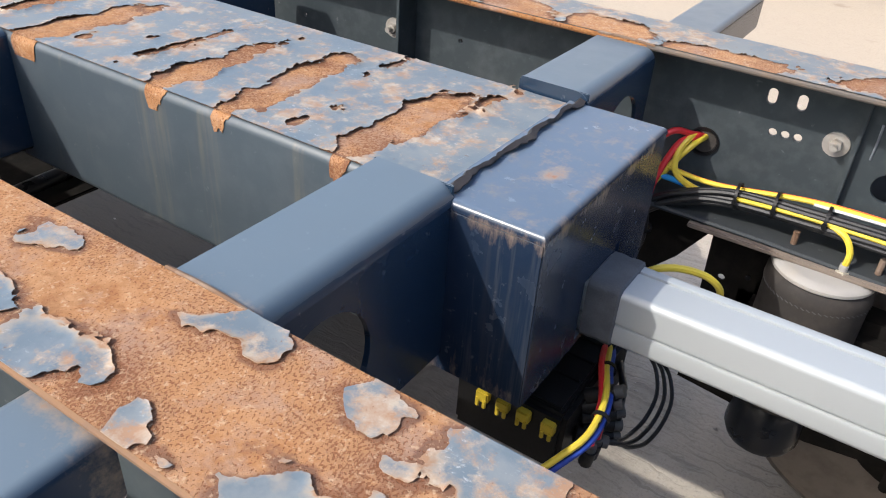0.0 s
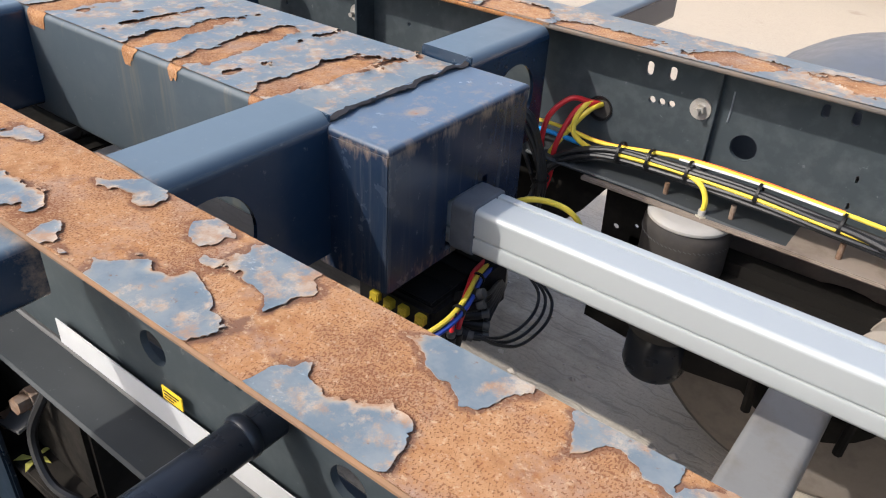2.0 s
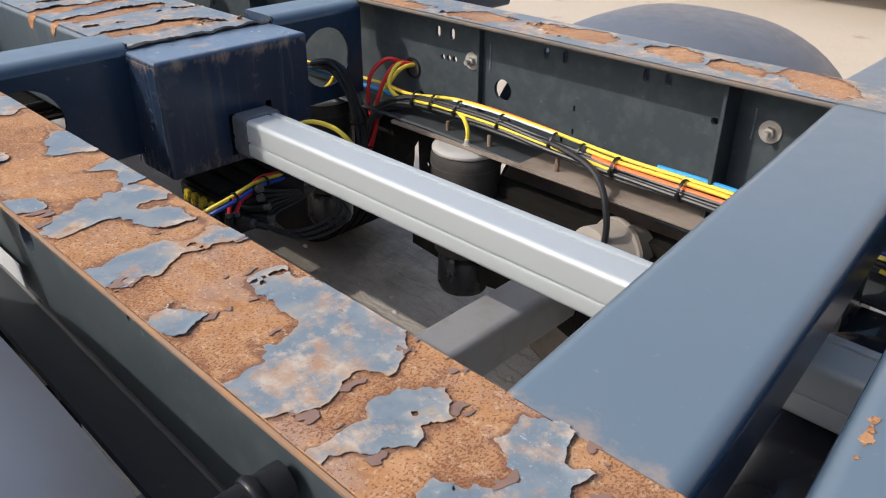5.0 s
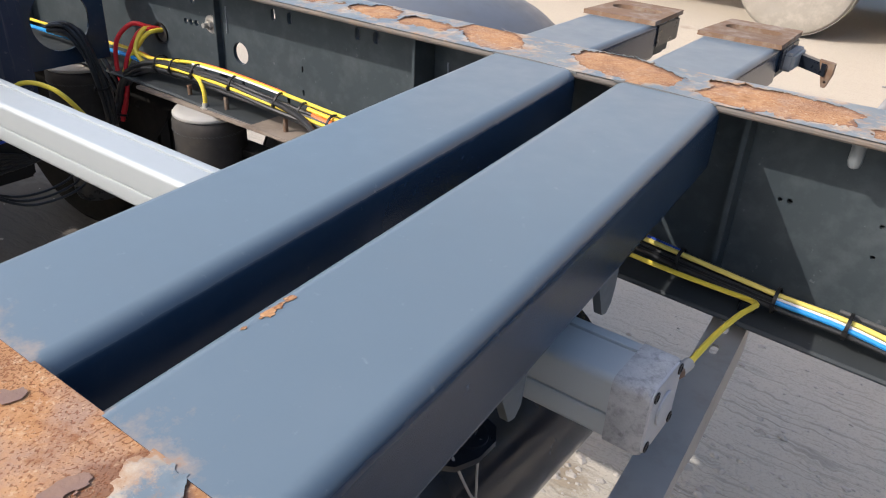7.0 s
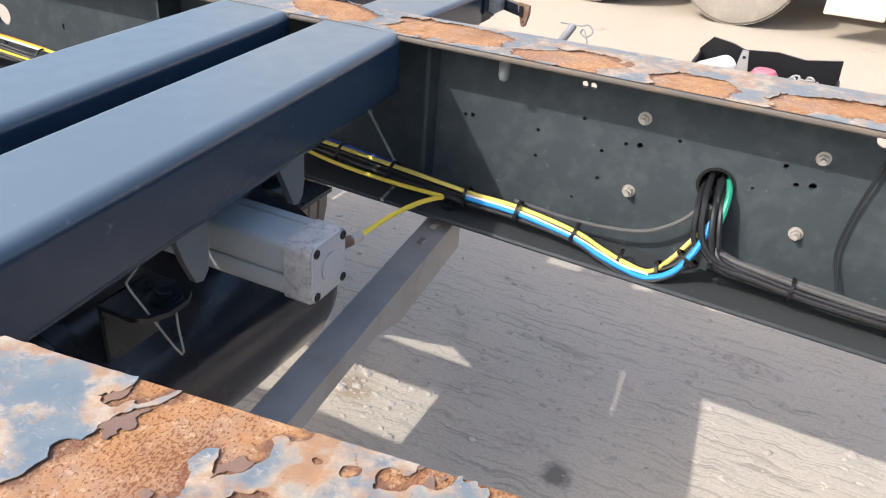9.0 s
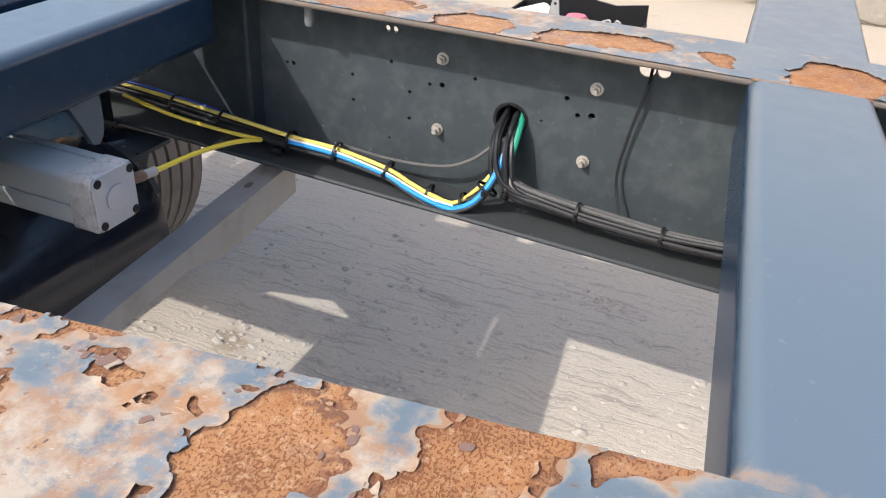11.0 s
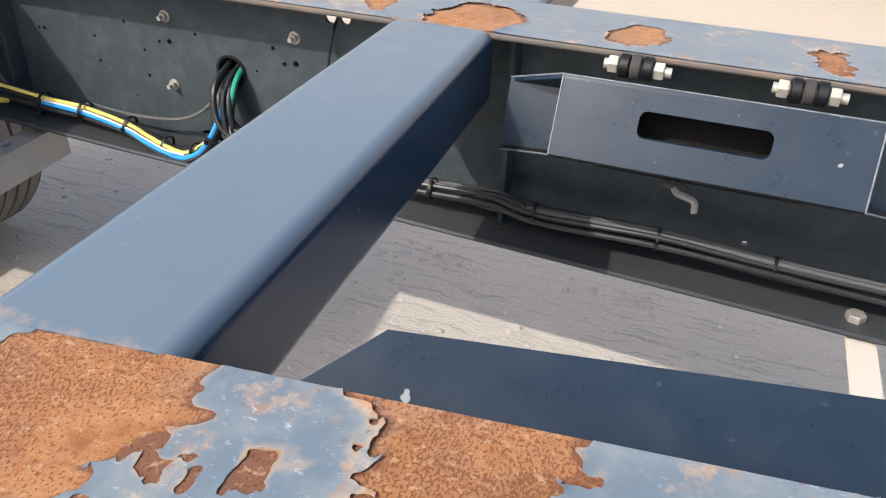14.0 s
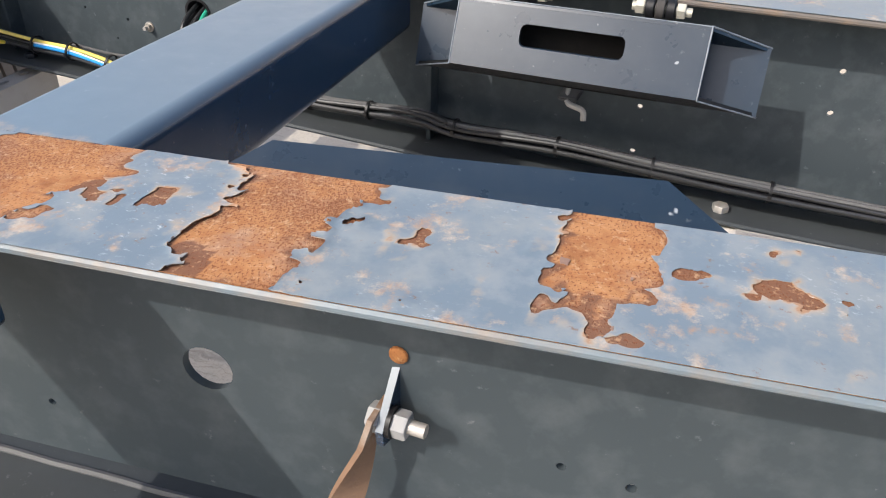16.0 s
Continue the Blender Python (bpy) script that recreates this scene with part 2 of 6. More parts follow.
def ground_mat():
    m, nt, bs = node_mat("dusty_concrete")
    v = coords(nt)
    big, mid, fine = tex(nt, v, 0.5, 4), tex(nt, v, 5.0, 6, 0.65), tex(nt, v, 110.0, 5, 0.75)
    c = blend(nt, big, (0.492, 0.436, 0.360), (0.557, 0.496, 0.410))
    c = blend(nt, ramp(nt, mid, [(0.35, 0.0), (0.75, 0.5)]), c, (0.51, 0.452, 0.376))
    c = blend(nt, ramp(nt, fine, [(0.32, 0.45), (0.50, 0.0)]), c, (0.27, 0.24, 0.21))
    c = blend(nt, ramp(nt, fine, [(0.58, 0.0), (0.72, 0.5)]), c, (0.58, 0.53, 0.475))
    stain = ramp(nt, tex(nt, v, 2.3, 5, 0.6), [(0.66, 0.0), (0.72, 0.45)])
    c = blend(nt, stain, c, (0.29, 0.24, 0.19))
    turn = nt.nodes.new("ShaderNodeMapping")
    turn.inputs["Rotation"].default_value = (0, 0, radians(-6))
    turn.inputs["Scale"].default_value = (3.6, 62.0, 1.0)
    sway = nt.nodes.new("ShaderNodeVectorMath")
    sway.operation = "ADD"
    nt.links.new(coords(nt), sway.inputs[0])
    lift = nt.nodes.new("ShaderNodeCombineXYZ")
    nt.links.new(maths(nt, "MULTIPLY", maths(nt, "SUBTRACT", tex(nt, v, 7.0, 3, 0.6), 0.5), 0.09), lift.inputs[1])
    nt.links.new(lift.outputs[0], sway.inputs[1])
    nt.links.new(sway.outputs[0], turn.inputs["Vector"])
    ridges = tex(nt, turn.outputs[0], 1.0, 5, 0.62)
    across = nt.nodes.new("ShaderNodeSeparateXYZ")
    nt.links.new(v, across.inputs[0])
    trodden = ramp(nt, maths(nt, "MULTIPLY", across.outputs[1], 0.25), [(0.50, 1.0), (0.66, 0.12)])
    patch = maths(nt, "MULTIPLY", trodden, ramp(nt, tex(nt, v, 1.7, 3), [(0.32, 0.35), (0.55, 1.0)]))
    # shade in the grooves between ridges, put into the colour as dark lines
    lines = maths(nt, "MULTIPLY", ramp(nt, ridges, [(0.38, 1.0), (0.47, 0.0)]), patch)
    c = blend(nt, maths(nt, "MULTIPLY", lines, 0.48), c, (0.19, 0.168, 0.150))
    # brown-dark shade under the trailer's west end, painted into the ground colour
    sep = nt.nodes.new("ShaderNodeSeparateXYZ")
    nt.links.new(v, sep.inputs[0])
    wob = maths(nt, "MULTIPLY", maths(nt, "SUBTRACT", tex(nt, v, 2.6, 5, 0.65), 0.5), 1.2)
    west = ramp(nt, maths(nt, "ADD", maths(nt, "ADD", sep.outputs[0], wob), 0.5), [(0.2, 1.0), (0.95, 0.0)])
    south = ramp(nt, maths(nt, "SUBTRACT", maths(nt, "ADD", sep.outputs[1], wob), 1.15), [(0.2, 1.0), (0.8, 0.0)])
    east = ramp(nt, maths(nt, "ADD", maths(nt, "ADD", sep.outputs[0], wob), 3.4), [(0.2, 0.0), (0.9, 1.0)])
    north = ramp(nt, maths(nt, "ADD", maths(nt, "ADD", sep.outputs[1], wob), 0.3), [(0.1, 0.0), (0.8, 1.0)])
    ground_shade = maths(nt, "MULTIPLY", maths(nt, "MULTIPLY", west, south), maths(nt, "MULTIPLY", east, north))
    c = blend(nt, maths(nt, "MULTIPLY", ground_shade, 0.88), c, (0.105, 0.090, 0.076))
    drip = nt.nodes.new("ShaderNodeVectorMath")
    drip.operation = "DISTANCE"
    nt.links.new(v, drip.inputs[0])
    drip.inputs[1].default_value = (2.36, 1.245, GROUND)
    c = blend(nt, ramp(nt, maths(nt, "ADD", drip.outputs["Value"], maths(nt, "MULTIPLY", tex(nt, v, 30.0, 4), 0.06)), [(0.055, 0.75), (0.085, 0.0)]), c, (0.11, 0.10, 0.09))
    c = blend(nt, ramp(nt, maths(nt, "MULTIPLY", across.outputs[1], 0.25), [(0.52, 0.0), (0.66, 1.0)]), c, blend(nt, 1.0, c, (0.84, 0.83, 0.82), "MULTIPLY"))
    damp = nt.nodes.new("ShaderNodeVectorMath")
    damp.operation = "DISTANCE"
    nt.links.new(v, damp.inputs[0])
    damp.inputs[1].default_value = (1.695, 1.27, GROUND)
    c = blend(nt, ramp(nt, maths(nt, "ADD", damp.outputs["Value"], maths(nt, "MULTIPLY", maths(nt, "SUBTRACT", tex(nt, v, 22.0, 5, 0.7), 0.5), 0.14)), [(0.045, 0.7), (0.075, 0.0)]), c, (0.33, 0.255, 0.175))
    nt.links.new(c, bs.inputs["Base Color"])
    bs.inputs["Roughness"].default_value = 0.95
    bs.inputs["Specular IOR Level"].default_value = 0.15
    h = maths(nt, "ADD", maths(nt, "MULTIPLY", maths(nt, "MULTIPLY", ridges, trodden), 0.9), maths(nt, "ADD", mid, maths(nt, "MULTIPLY", fine, 0.3)))
    bump(nt, bs, h, 0.6, 0.010)
    return m


# one paint in two tones: sunlit tops and shaded sides put into colour
SHADE_SIDE, LIT_TOP = (0.011, 0.027, 0.053), (0.111, 0.150, 0.184)
M_PAINT = paint_mat("chassis_paint", SHADE_SIDE, top=LIT_TOP, gloss=0.26)
M_BEAM = paint_mat("crossbeam_paint", SHADE_SIDE, top=LIT_TOP, gloss=0.26, edge=0.0, reach=2.2)
M_ARM = paint_mat("arm_paint", SHADE_SIDE, top=LIT_TOP, gloss=0.26, edge=-0.165, side=-1.0, reach=1.1)
M_BEAM3 = paint_mat("third_crossbeam_paint", SHADE_SIDE, top=LIT_TOP, gloss=0.26, edge=0.128)
M_SIDE = paint_mat("chassis_paint_runs", (0.060, 0.079, 0.094), 0.36, streaks=0.5)
M_NAVYP = paint_mat("dark_navy_paint", (0.011, 0.022, 0.037), 0.26, spec=0.35, flecks=0.6)
# the box's light top and shaded sides are put into its paint colour
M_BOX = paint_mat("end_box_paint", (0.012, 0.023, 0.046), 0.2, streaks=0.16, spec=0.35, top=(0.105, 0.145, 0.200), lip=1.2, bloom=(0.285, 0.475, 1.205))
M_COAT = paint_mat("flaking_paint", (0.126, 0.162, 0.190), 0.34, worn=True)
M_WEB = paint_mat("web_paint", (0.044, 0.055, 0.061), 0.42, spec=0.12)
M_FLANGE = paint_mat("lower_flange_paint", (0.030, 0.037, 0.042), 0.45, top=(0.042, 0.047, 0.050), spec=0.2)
M_RUST = rust_mat("bare_rust")
M_DEEP = rust_mat("deep_rust", 0.8)
M_DRY = rust_mat("dry_rust", -0.45)
M_ALU = simple("anodised_aluminium", (0.405, 0.435, 0.442), 0.45, 0.14, 0.04, 6, 0.0)
M_CAST = simple("cast_aluminium", (0.44, 0.44, 0.45), 0.62, 0.2, 0.3, 60, 0.5)
M_FOAM = simple("grey_foam", (0.10, 0.105, 0.115), 0.95, 0, 0.6, 140, 0.8)
M_GRAIN = simple("blasted_casting", (0.40, 0.40, 0.40), 0.85, 0, 0.55, 120, 0.8, (0.15, 0.15, 0.155))
M_GALV = simple("galvanised_steel", (0.31, 0.305, 0.295), 0.6, 0.0, 0.18, 18, 0.2, (0.24, 0.22, 0.20))
M_DUST = simple("dust_coated_steel", (0.27, 0.24, 0.205), 0.9, 0, 0.2, 14, 0.3, (0.24, 0.20, 0.165))
M_CLIP = simple("dull_yellow_clip", (0.50, 0.37, 0.03), 0.5, 0, 0.2, 60, 0.1)
M_PIN = simple("pale_painted_steel", (0.12, 0.13, 0.135), 0.5, 0, 0.2, 30, 0.2)
M_TANK = simple("tank_paint", (0.008, 0.012, 0.021), 0.22, 0, 0.35, 4, 0.06, (0.040, 0.029, 0.020), spec=0.5)
M_TREAD = simple("worn_tread", (0.20, 0.172, 0.148), 0.9, 0, 0.3, 25, 0.4, (0.13, 0.110, 0.095), spec=0.2)
M_AXLE = simple("dull_axle", (0.25, 0.25, 0.25), 0.6, 0, 0.2, 18, 0.2, (0.20, 0.18, 0.16))
M_BLACK = simple("black_plastic", (0.009, 0.009, 0.010), 0.45, 0, 0.3, 40, 0.1, spec=0.3)
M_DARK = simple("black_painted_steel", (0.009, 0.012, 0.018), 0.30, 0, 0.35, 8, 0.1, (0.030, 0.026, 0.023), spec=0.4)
M_CABLE = simple("black_cable", (0.014, 0.015, 0.017), 0.42, 0, 0.2, 30, 0.05)
M_DUSTY = simple("dusty_cable", (0.08, 0.08, 0.08), 0.7, 0, 0.3, 40, 0.1)
M_RUBBER = simple("dusty_rubber", (0.036, 0.032, 0.029), 0.8, 0, 0.3, 25, 0.3, (0.075, 0.063, 0.052))
M_TYRE = simple("dusty_tyre", (0.26, 0.235, 0.20), 0.9, 0, 0.25, 20, 0.4, (0.36, 0.32, 0.27))
M_RIM = simple("dusty_rim", (0.55, 0.48, 0.40), 0.8, 0, 0.15, 9, 0.1)
M_YELLOW = simple("yellow_hose", (0.74, 0.57, 0.06), 0.4, 0, 0.1, 20, 0.0)
M_AMBER = simple("amber_hose", (0.86, 0.52, 0.05), 0.4, 0, 0.1, 20, 0.0)
M_PALE = simple("pale_yellow_hose", (0.70, 0.56, 0.13), 0.45, 0, 0.1, 20, 0.0)
M_RED = simple("red_hose", (0.62, 0.022, 0.03), 0.4, 0, 0.15, 20, 0.0)
M_ORANGE = simple("orange_hose", (0.75, 0.16, 0.045), 0.4, 0, 0.15, 20, 0.0)
M_BLUE = simple("blue_hose", (0.02, 0.27, 0.66), 0.4, 0, 0.15, 20, 0.0)
M_NAVY = simple("navy_hose", (0.02, 0.06, 0.36), 0.4, 0, 0.15, 20, 0.0)
M_GREEN = simple("green_hose", (0.02, 0.26, 0.17), 0.4, 0, 0.15, 20, 0.0)
M_BEIGE = simple("beige_plastic", (0.37, 0.355, 0.33), 0.7, 0, 0.15, 14, 0.1, (0.40, 0.36, 0.30))
M_BOLT = simple("zinc_bolt", (0.42, 0.40, 0.37), 0.5, 0.5, 0.25, 80, 0.2, (0.36, 0.30, 0.22))
M_ZINC = simple("yellow_zinc", (0.46, 0.43, 0.35), 0.42, 0.4, 0.2, 60, 0.1)
M_TAPE = simple("white_tape", (0.48, 0.49, 0.50), 0.5, 0, 0.1, 120, 0.2)
M_STICK = simple("yellow_sticker", (0.75, 0.52, 0.03), 0.5, 0, 0.1, 30, 0.0)
M_WHITE = simple("white_plastic", (0.7, 0.69, 0.66), 0.5, 0, 0.1, 30, 0.1)
M_PINK = simple("faded_pink", (0.55, 0.16, 0.20), 0.6, 0, 0.2, 30, 0.1)
# grime black, darkened further to hold the shade of the underside
M_GRIMESHADE = simple("oily_grime_and_shade", (0.011, 0.010, 0.009), 0.85, 0, 0.5, 16, 0.6, (0.028, 0.024, 0.020), spec=0.12)
M_LEDGE = simple("rust_stained_ledge", (0.22, 0.18, 0.145), 0.9, 0, 0.3, 14, 0.3, (0.085, 0.055, 0.038))
M_RBRN = simple("rusty_steel", (0.16, 0.095, 0.058), 0.9, 0, 0.4, 30, 0.5, (0.30, 0.26, 0.22))
M_GROUND = ground_mat()
M_STONE = simple("pebble", (0.47, 0.42, 0.365), 0.95, 0, 0.3, 30, 0.5)
M_CLOD = simple("dry_clod", (0.46, 0.41, 0.36), 0.95, 0, 0.3, 60, 0.6, (0.42, 0.37, 0.32), spec=0.1)
M_SCALE = simple("brown_scale", (0.185, 0.112, 0.085), 0.6, 0, 0.35, 60, 0.4, (0.22, 0.13, 0.085))
M_EDGE = simple("scuffed_paint_edge", (0.15, 0.17, 0.19), 0.5, 0, 0.5, 60, 0.3, (0.035, 0.05, 0.075))
M_NEARLIP = simple("worn_flange_lip", (0.20, 0.112, 0.060), 0.85, 0, 0.4, 22, 0.4, (0.12, 0.085, 0.065))
M_LATELIP = simple("painted_flange_lip", (0.115, 0.145, 0.165), 0.5, 0, 0.3, 22, 0.3, (0.20, 0.15, 0.105))
M_FARLIP = simple("dirty_flange_lip", (0.11, 0.095, 0.083), 0.8, 0, 0.35, 18, 0.3, (0.20, 0.13, 0.08))
M_SEALANT = simple("loose_black_strip", (0.026, 0.022, 0.021), 0.6, 0, 0.4, 40, 0.3)


# ---- mesh helpers ----
def thing(name, at, label, category, group="", kind=""):
    ob = new(name)
    ob.empty_display_size = 0.1
    ob.location = at
    tagged(ob, label, category, group, kind)
    return ob


def part(name, bm, material, parent=None, label="", smooth=True):
    """Links a bmesh, given in world places, as one mesh object under a thing or a part."""
    bmesh.ops.recalc_face_normals(bm, faces=bm.faces)
    me = bpy.data.meshes.new(name)
    bm.to_mesh(me)
    bm.free()
    me.materials.append(material)
    if smooth:
        me.shade_smooth()
        me.set_sharp_from_angle(angle=radians(38))
    ob = new(name, me)
    if smooth and len(me.polygons) < 6000:
        ob.modifiers.new("face_weights", "WEIGHTED_NORMAL").keep_sharp = True
    if parent is not None:
        ob.parent = parent
        if parent.type == "EMPTY":
            ob.matrix_parent_inverse = Matrix.Translation(parent.location).inverted()
    if label:
        ob["label"] = label
    return ob


def solo(name, bm, material, label, category, group="", kind=""):
    return tagged(part(name, bm, material), label, category, group, kind)


def hull(bm, rings, closed=True, caps=True):
    """Faces between rings of points."""
    vs = [[bm.verts.new(p) for p in r] for r in rings]
    n = len(vs[0])
    for a, b in zip(vs, vs[1:]):
        for k in range(n if closed else n - 1):
            bm.faces.new((a[k], a[(k + 1) % n], b[(k + 1) % n], b[k]))
    if caps and closed:
        bm.faces.new(vs[0][::-1])
        bm.faces.new(vs[-1])
    return bm


def block(x0, x1, y0, y1, z0, z1, bevel=0.003, bm=None):
    bm = bm or bmesh.new()
    c = min(bevel, (x1 - x0) / 2.2, (y1 - y0) / 2.2, (z1 - z0) / 2.2)
    sub = bmesh.new()
    hull(sub, [[(x0, y0, z), (x1, y0, z), (x1, y1, z), (x0, y1, z)] for z in (z0, z1)])
    if c > 0:
        bmesh.ops.bevel(sub, geom=sub.edges[:], offset=c, segments=2, affect="EDGES")
    merge(bm, sub)
    return bm


def merge(bm, sub, m=None):
    if m is not None:
        bmesh.ops.transform(sub, matrix=m, verts=sub.verts)
    table = {v: bm.verts.new(v.co) for v in sub.verts}
    for f in sub.faces:
        bm.faces.new([table[v] for v in f.verts])
    sub.free()
    return bm


def frame_of(d):
    d = Vector(d).normalized()
    a = d.orthogonal().normalized()
    return a, d.cross(a)


def rod(p0, p1, r0, r1=None, seg=16, bm=None):
    bm = bm or bmesh.new()
    p0, p1 = Vector(p0), Vector(p1)
    a, b = frame_of(p1 - p0)
    r1 = r0 if r1 is None else r1
    ring = lambda p, r: [p + r * (math.cos(2 * math.pi * k / seg) * a + math.sin(2 * math.pi * k / seg) * b) for k in range(seg)]
    return hull(bm, [ring(p0, r0), ring(p1, r1)])


def lathe(p0, axis, outline, seg=28, bm=None, caps=True):
    """outline: (distance along the axis, radius)."""
    bm = bm or bmesh.new()
    d = Vector(axis).normalized()
    a, b = frame_of(d)
    return hull(bm, [[Vector(p0) + s * d + r * (math.cos(2 * math.pi * k / seg) * a + math.sin(2 * math.pi * k / seg) * b) for k in range(seg)] for s, r in outline], caps=caps)


def spline(pts, steps=8):
    pts = [Vector(p) for p in pts]
    q = [2 * pts[0] - pts[1], *pts, 2 * pts[-1] - pts[-2]]
    out = []
    for i in range(1, len(q) - 2):
        a, b, c, d = q[i - 1:i + 3]
        for k in range(steps):
            t = k / steps
            out.append(0.5 * (2 * b + (c - a) * t + (2 * a - 5 * b + 4 * c - d) * t * t + (3 * b - a - 3 * c + d) * t ** 3))
    out.append(q[-2])
    return out


def hose(pts, r, seg=8, steps=8, bm=None):
    bm = bm or bmesh.new()
    p = spline(pts, steps)
    rings, up = [], None
    for i, c in enumerate(p):
        d = (p[min(i + 1, len(p) - 1)] - p[max(i - 1, 0)]).normalized()
        if up is None:
            up = d.orthogonal().normalized()
        up = (up - up.dot(d) * d).normalized()
        side = d.cross(up)
        rings.append([c + r * (math.cos(2 * math.pi * k / seg) * up + math.sin(2 * math.pi * k / seg) * side) for k in range(seg)])
    return hull(bm, rings)


def hexagon(p, axis, r, h, bm=None):
    p, d = Vector(p), Vector(axis).normalized()
    return lathe(p, d, [(0, r * 0.94), (h * 0.12, r), (h * 0.88, r), (h, r * 0.92)], 6, bm)


def ribbon(xs, low, high, z0, z1, chamfer=0.003, bm=None):
    """A plate that runs along x; low, high, z0 and z1 are functions of x."""
    bm = bm or bmesh.new()
    rings = []
    for x in xs:
        a, b, p, q, c = low(x), high(x), z0(x), z1(x), chamfer
        rings.append([(x, a + c, p), (x, b - c, p), (x, b, p + c), (x, b, q - c), (x, b - c, q), (x, a + c, q), (x, a, q - c), (x, a, p + c)])
    return hull(bm, rings)


def round_rect(w, h, r, n=5):
    """Outline of a rounded rectangle, w wide round 0 and from 0 down to -h."""
    out = []
    for cx, cy, a0 in ((w / 2 - r, -r, 0), (-w / 2 + r, -r, 90), (-w / 2 + r, -h + r, 180), (w / 2 - r, -h + r, 270)):
        for k in range(n + 1):
            a = radians(a0 + 90 * k / n)
            out.append((cx + r * math.cos(a), cy + r * math.sin(a)))
    return out


def beam(p0, p1, w, h, r=0.02, top=H, bm=None):
    """A square tube lying from (x, y) p0 to p1, its top at top."""
    bm = bm or bmesh.new()
    sec = round_rect(w, h, r)
    return hull(bm, [[(p[0] + u, p[1], top + v) for u, v in sec] for p in (p0, p1)])


def plate(outer, holes, place, thick, bm=None):
    """A flat plate with openings through it; place maps (u, v, depth) to the world."""
    from mathutils.geometry import delaunay_2d_cdt
    bm = bm or bmesh.new()
    loops = [outer, *holes]
    pts, edges = [], []
    for lp in loops:
        n0 = len(pts)
        pts += [Vector(p) for p in lp]
        edges += [(n0 + k, n0 + (k + 1) % len(lp)) for k in range(len(lp))]
    vs, es, fs, *_ = delaunay_2d_cdt(pts, edges, [], 1, 1e-6)
    def within(p, lp):
        odd = False
        for (ax, ay), (bx, by) in zip(lp, [*lp[1:], lp[0]]):
            if (ay > p[1]) != (by > p[1]) and p[0] < (bx - ax) * (p[1] - ay) / (by - ay) + ax:
                odd = not odd
        return odd

    fs = [f for f in fs if not any(within((sum(vs[i][0] for i in f) / len(f), sum(vs[i][1] for i in f) / len(f)), lp) for lp in holes)]
    front = [bm.verts.new(place(p[0], p[1], 0.0)) for p in vs]
    back = [bm.verts.new(place(p[0], p[1], thick)) for p in vs]
    count = {}
    for f in fs:
        bm.faces.new([front[i] for i in f])
        bm.faces.new([back[i] for i in reversed(f)])
        for k in range(len(f)):
            e = (f[k], f[(k + 1) % len(f)])
            count[tuple(sorted(e))] = count.get(tuple(sorted(e)), []) + [e]
    for e in count.values():
        if len(e) == 1:
            a, b = e[0]
            bm.faces.new((front[b], front[a], back[a], back[b]))
    return bm


def circle(u, v, r, n=20, rv=None):
    rv = rv or r
    return [(u + r * math.cos(2 * math.pi * k / n), v + rv * math.sin(2 * math.pi * k / n)) for k in range(n)]


def oblong(u, v, ru, rv, n=6):
    """A slot with round ends, upright if rv is the longer half."""
    out = []
    if rv > ru:
        for k in range(n + 1):
            a = math.pi * k / n
            out.append((u + ru * math.cos(a), v + (rv - ru) + ru * math.sin(a)))
        for k in range(n + 1):
            a = math.pi + math.pi * k / n
            out.append((u + ru * math.cos(a), v - (rv - ru) + ru * math.sin(a)))
    else:
        for k in range(n + 1):
            a = -math.pi / 2 + math.pi * k / n
            out.append((u + (ru - rv) + rv * math.cos(a), v + rv * math.sin(a)))
        for k in range(n + 1):
            a = math.pi / 2 + math.pi * k / n
            out.append((u - (ru - rv) + rv * math.cos(a), v + rv * math.sin(a)))
    return out


# ---- flaking paint ----
def lattice(shape_seed):
    rng = np.random.default_rng(shape_seed)
    return rng.random((256, 256))


def value_noise(x, y, grid):
    xi, yi = np.floor(x).astype(int), np.floor(y).astype(int)
    fx, fy = x - xi, y - yi
    fx, fy = fx * fx * (3 - 2 * fx), fy * fy * (3 - 2 * fy)
    g = lambda a, b: grid[a % 256, b % 256]
    top = g(xi, yi) * (1 - fx) + g(xi + 1, yi) * fx
    low = g(xi, yi + 1) * (1 - fx) + g(xi + 1, yi + 1) * fx
    return top * (1 - fy) + low * fy


def fbm(x, y, grid, freq, octaves=4):
    s, a, t = 0.0, 1.0, 0.0
    for k in range(octaves):
        s = s + a * (value_noise(x * freq + 17.3 * k, y * freq + 5.1 * k, grid) - 0.5)
        t, a, freq = t + a, a * 0.55, freq * 2.1
    return s / t


def inside(x, y, blobs, power=2.0):
    """About the distance, in metres, by which a place lies inside the nearest of some ovals; power above 2 squares them off."""
    best = np.full(np.shape(x), -1.0)
    for cx, cy, a, b, turn in blobs:
        c, s = math.cos(radians(turn)), math.sin(radians(turn))
        u, v = ((x - cx) * c + (y - cy) * s) / a, (-(x - cx) * s + (y - cy) * c) / b
        best = np.maximum(best, (1 - (np.abs(u) ** power + np.abs(v) ** power) ** (1 / power)) * min(a, b))
    return best


